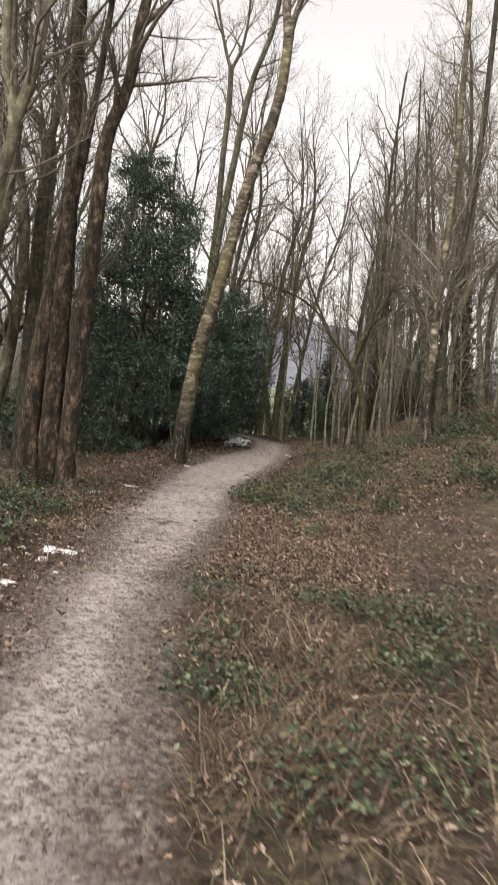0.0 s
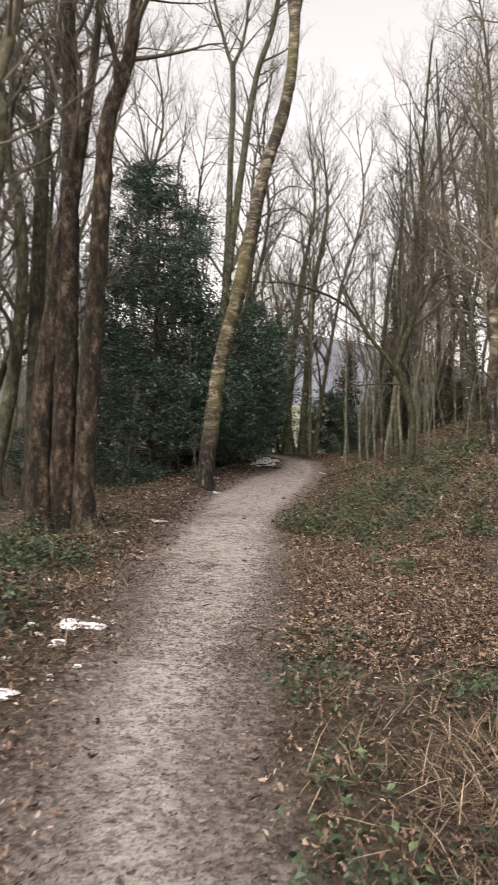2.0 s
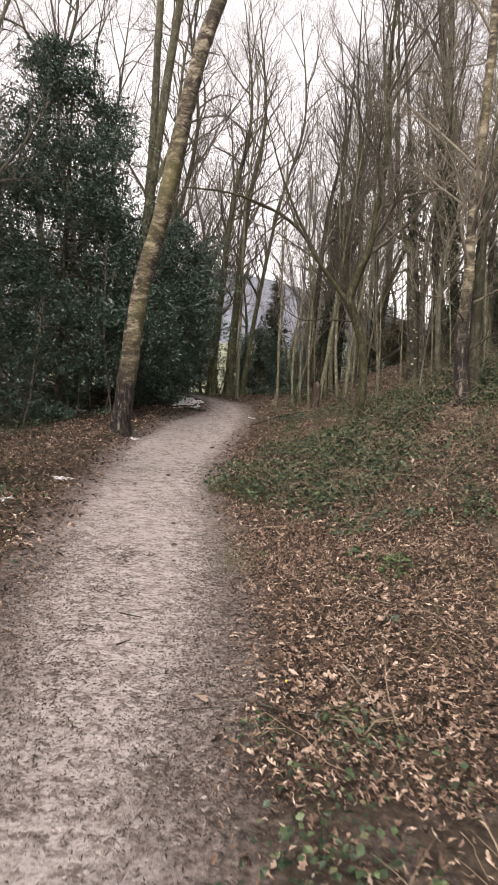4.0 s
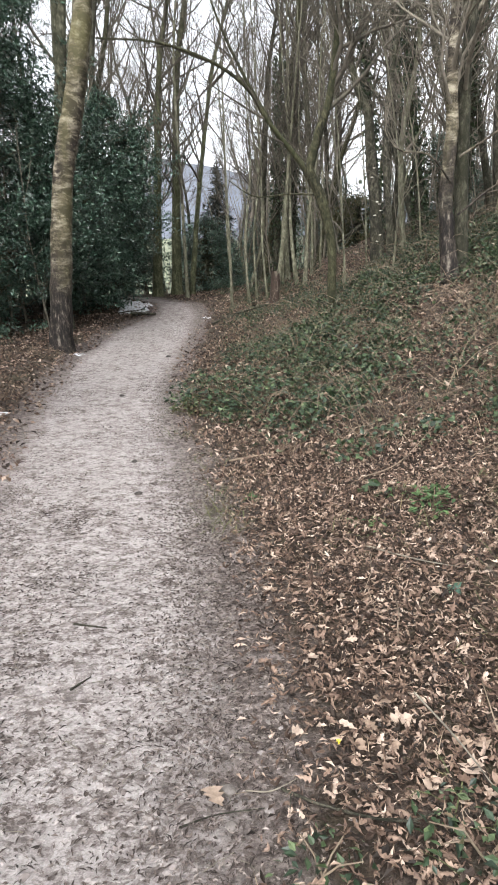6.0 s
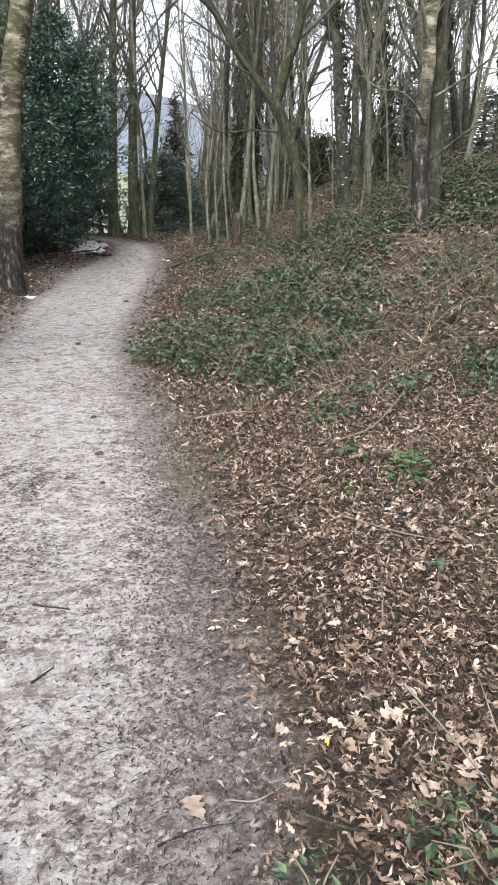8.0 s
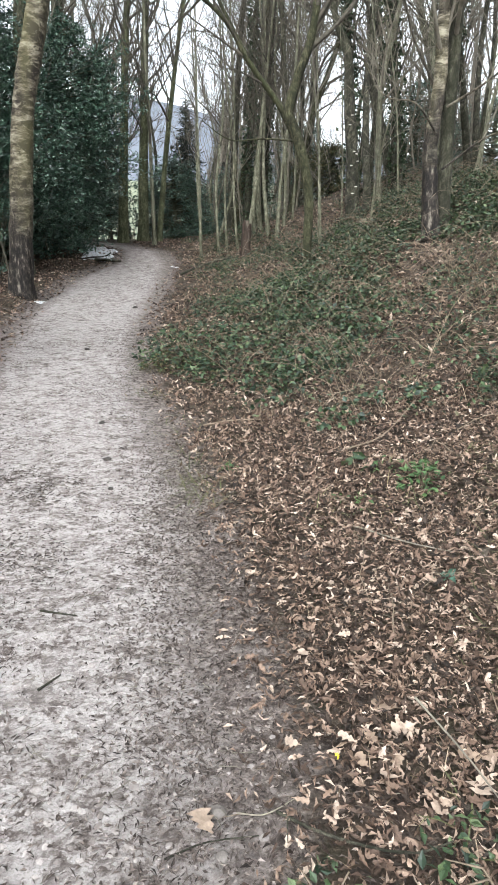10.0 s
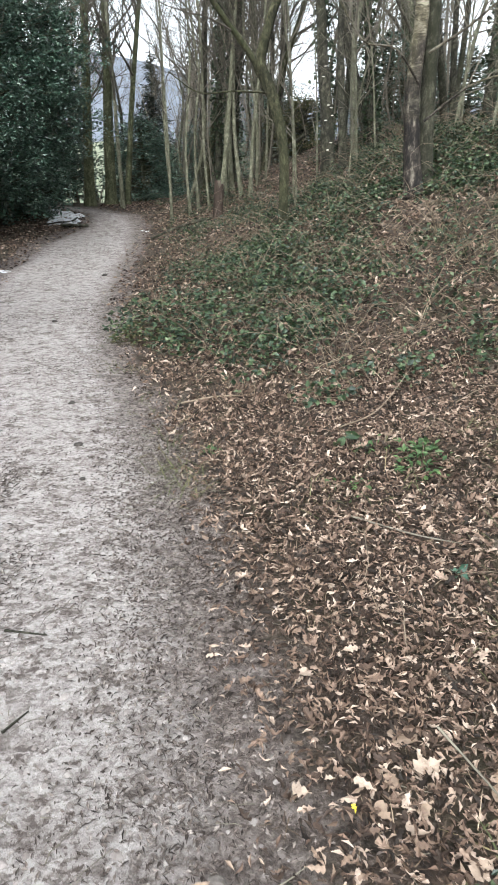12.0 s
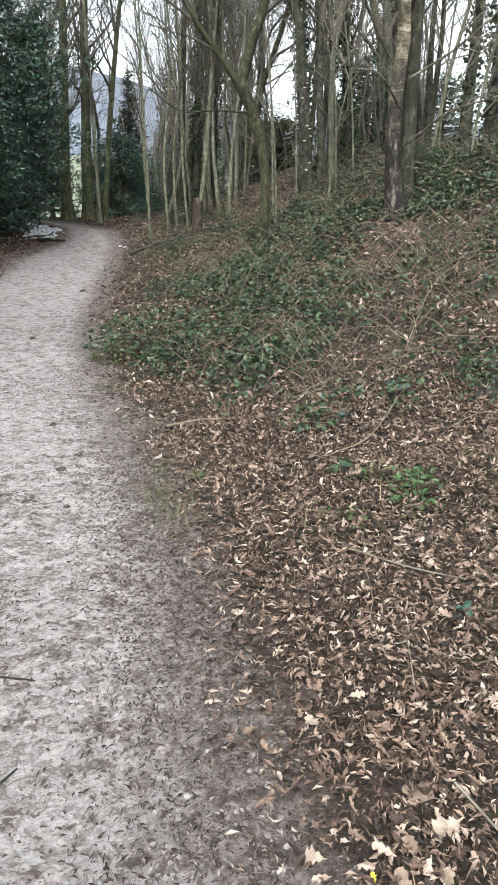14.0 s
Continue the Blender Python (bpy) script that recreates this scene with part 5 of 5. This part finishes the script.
leaf_rng = np.random.default_rng(301)
for x, y, size, turn in ((0.59, 2.19, 0.13, 40), (0.62, 2.10, 0.11, 100), (0.78, 2.00, 0.10, 70), (0.84, 1.99, 0.09, 10), (0.76, 1.90, 0.12, 150), (0.04, 1.86, 0.125, 20), (0.47, 1.99, 0.075, 20), (0.57, 1.98, 0.07, 130), (0.29, 2.08, 0.07, 80), (0.53, 1.93, 0.075, 60), (0.64, 1.83, 0.10, 120), (0.51, 2.06, 0.07, 10), (0.69, 2.74, 0.09, 80), (0.95, 2.45, 0.08, 30), (0.38, 2.5, 0.08, 200), (1.1, 2.2, 0.09, 45), (0.88, 3.1, 0.08, 110), (0.25, 3.05, 0.09, 85)):
    v, f = lobed_leaf(leaf_rng, leaf_rng.uniform(0.1, 0.6))
    ob = solid("fallen_leaf", (v * (size * 1.2, size * 0.75, size * 0.6), f), M_PALELEAF, "pale tan lobed leaf lying curled on the litter", "leaf", "pale fallen leaves", place=on_ground(x, y, 0.024))
    ob.rotation_euler = (leaf_rng.normal(0, 0.13), leaf_rng.normal(0, 0.13), radians(turn))
petal = lobed_leaf(leaf_rng, 0.5)
solid("yellow_petal", (petal[0] * (0.03, 0.024, 0.02), petal[1]), M_YELLOW, "small bright yellow petal on brown leaves", "petal", place=on_ground(0.40, 2.0, 0.03))


def stick(name, points, r, material, label, forks=()):
    """A fallen stick through places on the ground, with side twigs."""
    line = spline([on_ground(x, y, r + up) for x, y, up in points], 14)
    foot = line[0].copy()
    root = base(name, foot, label, "stick")
    part("shaft", tube(line - foot, np.linspace(r, r * 0.45, 14), 6, 0.06, np.random.default_rng(7), True), material, root)
    for i, dx, dy, dz in forks:
        part("side_twig", tube([line[i] - foot, line[i] - foot + np.array((dx * 0.5, dy * 0.5, dz * 0.7)), line[i] - foot + np.array((dx, dy, dz))], [r * 0.5, r * 0.35, r * 0.2], 5), material, root)


stick("fallen_stick", [(0.22, 1.87, 0.01), (0.30, 1.80, 0.02), (0.40, 1.74, 0.03), (0.52, 1.71, 0.03), (0.62, 1.72, 0.05)], 0.005, M_DARK, "dark crooked stick lying on the leaves", ((1, -0.01, -0.09, 0.01), (8, 0.10, -0.05, 0.03)))
stick("fallen_stick", [(-0.06, 1.78, 0.0), (0.04, 1.82, 0.0), (0.17, 1.81, 0.01)], 0.003, M_DARK, "thin dark stick at the path's edge", ((6, -0.03, -0.06, 0),))
stick("fallen_stick", [(-0.60, 2.87, 0.0), (-0.52, 2.85, 0.0), (-0.45, 2.83, 0.0)], 0.005, M_DARK, "short dark twig on the pale path")
stick("fallen_stick", [(-0.50, 2.40, 0.0), (-0.44, 2.47, 0.0)], 0.005, M_DARK, "short dark twig on the pale path")
stick("fallen_stick", [(0.12, 1.89, 0.01), (0.19, 1.87, 0.01), (0.27, 1.90, 0.01)], 0.003, M_TWIG_BROWN, "short pale stick at the edge of the leaves")
stick("fallen_stick", [(0.05, 5.30, 0.02), (0.3, 5.22, 0.03), (0.58, 5.16, 0.02)], 0.008, M_CANE, "pale dry stick across the leaves")
stick("fallen_stick", [(0.9, 4.2, 0.05), (1.15, 4.3, 0.08), (1.5, 4.75, 0.12)], 0.005, M_CANE, "pale dry stem leaning over the litter")
stick("fallen_stick", [(0.75, 3.35, 0.02), (0.95, 3.15, 0.03), (1.12, 3.05, 0.02)], 0.005, M_TWIG_BROWN, "thin brown stick on the leaves")
stick("fallen_stick", [(0.68, 2.2, 0.04), (0.75, 1.95, 0.05), (0.80, 1.75, 0.04)], 0.004, M_TWIG_BROWN, "thin brown stem across the leaves")
stick("fallen_stick", [(0.86, 1.62, 0.03), (0.84, 1.85, 0.10), (0.86, 2.1, 0.16)], 0.004, M_CANE, "pale dry stem standing from the brambles")


def snow_patch(place, radius, seed, thick=0.03, long=1.0, turn=0.0):
    """A ragged melting patch of old snow lying on the ground."""
    rng = np.random.default_rng(seed)
    x0, y0 = place
    a = np.linspace(0, 2 * np.pi, 40, endpoint=False)
    edge = radius * (0.55 + 0.75 * value_noise(np.cos(a) * 1.7 + seed, np.sin(a) * 1.7, seed) + 0.22 * (rng.random(40) - 0.5))
    rings = []
    for s in (1.0, 0.95, 0.8, 0.55, 0.25, 0.0):
        px, py = np.cos(a) * edge * s * long, np.sin(a) * edge * s
        qx, qy = px * math.cos(turn) - py * math.sin(turn), px * math.sin(turn) + py * math.cos(turn)
        lump = thick * (1 - s**6) * (0.7 + 0.6 * value_noise(qx * 14 + 3, qy * 14, seed + 1))
        rings.append(np.stack([qx, qy, ground_z(qx + x0, qy + y0) - float(ground_z(x0, y0)) + lump - (0.004 if s == 1.0 else 0)], -1))
    v = np.concatenate(rings)
    f = np.array([[k * 40 + q, k * 40 + (q + 1) % 40, (k + 1) * 40 + (q + 1) % 40, (k + 1) * 40 + q] for k in range(5) for q in range(40)])
    solid("snow_patch", (v, f), M_SNOW, "ragged patch of melting old snow on leaves", "snow", "snow patches", place=on_ground(x0, y0, 0.012))


snow_rng = np.random.default_rng(401)
for x, y, r in ((-1.27, 0.05, 0.13), (-1.08, 0.14, 0.12), (-0.86, -0.42, 0.09), (-1.05, -0.15, 0.10), (-0.95, -0.28, 0.08), (-0.80, -0.82, 0.09), (-1.18, 1.45, 0.09), (-1.04, 1.5, 0.07), (-1.2, -0.05, 0.09), (-1.1, 1.05, 0.06), (-2.82, 12.6, 0.09), (-2.85, 18.75, 0.17), (-2.55, 18.62, 0.15), (-2.6, 18.95, 0.2), (-2.9, 19.1, 0.16), (-2.75, 19.5, 0.22), (-2.5, 19.4, 0.16), (-3.0, 19.6, 0.18), (-2.2, 18.55, 0.08), (-2.95, 18.5, 0.12), (-0.66, 17.7, 0.05), (-0.55, 17.5, 0.04), (-2.6, 7.6, 0.10), (-2.55, 5.6, 0.09), (-7.5, 8.5, 0.4)):
    snow_patch((x, y), r, int(snow_rng.integers(1, 900)), 0.016 if r < 0.15 else 0.07, snow_rng.uniform(1.0, 1.7), snow_rng.uniform(-0.6, 0.6))
for _ in range(30):
    x, y = snow_rng.uniform(-1.5, -0.7), snow_rng.uniform(-1.0, 1.8)
    if beyond_left(x, y) > 0.12:
        snow_patch((x, y), snow_rng.uniform(0.012, 0.04), int(snow_rng.integers(1, 900)), 0.007)


def fallen_log(points, r, label, seed):
    line = np.array([on_ground(x, y, r * 0.7 + up) for x, y, up in points])
    foot = line[0].copy()
    root = base("fallen_log", foot, label, "log")
    part("bark", tube(spline(line - foot, 12), np.linspace(r, r * 0.8, 12), 10, 0.06, np.random.default_rng(seed), True), M_DARK, root)


fallen_log([(-2.7, 18.5, 0.0), (-2.45, 18.36, 0.03), (-2.2, 18.4, 0.01), (-2.05, 18.5, 0.0)], 0.045, "dark rotting log at the path's edge under snow", 501)
fallen_log([(-3.1, 18.3, 0.0), (-2.8, 18.5, 0.06), (-2.5, 18.7, 0.06), (-2.35, 18.95, 0.1)], 0.022, "dark branch leaning over a heap of snow", 502)
fallen_log([(-0.4, 15.2, 0.15), (0.3, 15.35, 0.2), (0.9, 15.4, 0.2)], 0.025, "thin fallen branch caught in the brambles", 503)
fallen_log([(3.2, 22.4, 0.2), (3.8, 22.6, 0.35), (4.4, 22.6, 0.5)], 0.06, "pale fallen bough far up the bank", 504)


def stump(place, r, h, seed):
    rng = np.random.default_rng(seed)
    foot = np.array(on_ground(*place))
    root = base("tree_stump", foot, "rotten red-brown tree stump with a pale broken top", "stump")
    v, f = tube([(0, 0, -0.1), (0, 0, h * 0.4), (0.02, 0, h * 0.8), (0.03, 0, h)], [r * 1.3, r * 1.05, r, r * 0.9], 12, 0.05, rng)
    v[-12:, 2] += rng.uniform(-0.08, 0.12, 12)
    part("shell", (v, f), M_REDWOOD, root)
    part("heartwood", tube([(0.03, 0, h * 0.5), (0.03, 0, h * 0.93), (0.03, 0, h * 1.12)], [r * 0.8, r * 0.75, r * 0.4], 9, 0.1, rng, True), M_WOOD, root, "pale splintered heartwood")


stump((1.15, 17.0), 0.12, 0.8, 601)


def rail_fence(place, turn):
    """A short run of weathered rails on posts."""
    root = base("rail_fence", on_ground(*place), "low weathered wooden rail fence by the bend", "fence")
    root.rotation_euler = (0, 0, turn)
    for k in range(3):
        part("post", tube([(k * 0.7, 0, -0.15), (k * 0.7, 0, 0.5), (k * 0.7, 0, 0.98)], [0.05, 0.048, 0.045], 6, 0.03, np.random.default_rng(k), True), M_WOOD, root)
    for h in (0.42, 0.78):
        part("rail", tube([(-0.1, -0.06, h), (0.7, -0.06, h + 0.01), (1.5, -0.06, h)], [0.035, 0.035, 0.033], 6, 0.04, np.random.default_rng(9), True), M_WOOD, root)


rail_fence((-4.3, 23.4), 0.2)


# ---- ivy-clad trees up the bank ----
def ivy_tree(x0, x1, y, r, seed, ivy, label, tall=11):
    z0 = float(ground_z(x0, y))
    root = tree("ivy_tree", [dict(points=[(x0, y, z0), (x0 + (x1 - x0) * 0.35, y, z0 + 2.0), (x1, y, z0 + 5.0), (x1 + (x1 - x0), y, z0 + 9), (x1 + (x1 - x0) * 1.6, y, z0 + tall)], r0=r, r1=0.015, rings=34, count=22, f0=0.3, length=2.8, thick=0.032)], M_DARK, M_TWIG, label, seed, "tree", "ivy trees")
    rng = np.random.default_rng(seed)
    h = rng.uniform(0, 1, ivy) ** 0.8 * tall * 0.6
    cx = np.interp(h, [0, 2, 5, 9], [0, (x1 - x0) * 0.35, x1 - x0, 2 * (x1 - x0)])
    a = rng.uniform(0, 6.283, ivy)
    d = r * 0.9 + np.abs(rng.normal(0, 0.10, ivy)) * (0.4 + 1.2 * value_noise(a, h * 0.8, seed))
    part("ivy", leaf_cloud(np.column_stack([cx + np.cos(a) * d, np.sin(a) * d, h]), 0.11, rng, 0.8, 0.2, 0.75), M_IVY, root, "dark green climbing ivy", smooth=False)


ivy_tree(5.25, 4.7, 18.6, 0.15, 701, 1800, "leaning dark tree sleeved in ivy")
ivy_tree(8.1, 7.95, 16.6, 0.28, 702, 3600, "thick old tree trunk clothed in ivy")
ivy_tree(4.35, 3.85, 19.6, 0.12, 703, 1300, "dark tree with ivy up its trunk")
ivy_tree(6.6, 6.9, 19.5, 0.14, 704, 1500, "slim dark tree with ivy up its trunk")
ivy_tree(1.55, 1.75, 22.5, 0.12, 705, 1500, "dark tree with ivy behind the coppice poles")
ivy_tree(2.2, 2.4, 24.0, 0.14, 706, 1500, "ivy-clad tree deeper in the wood")
ivy_tree(6.0, 6.1, 13.8, 0.12, 707, 900, "slender tree on the bank, thin ivy")
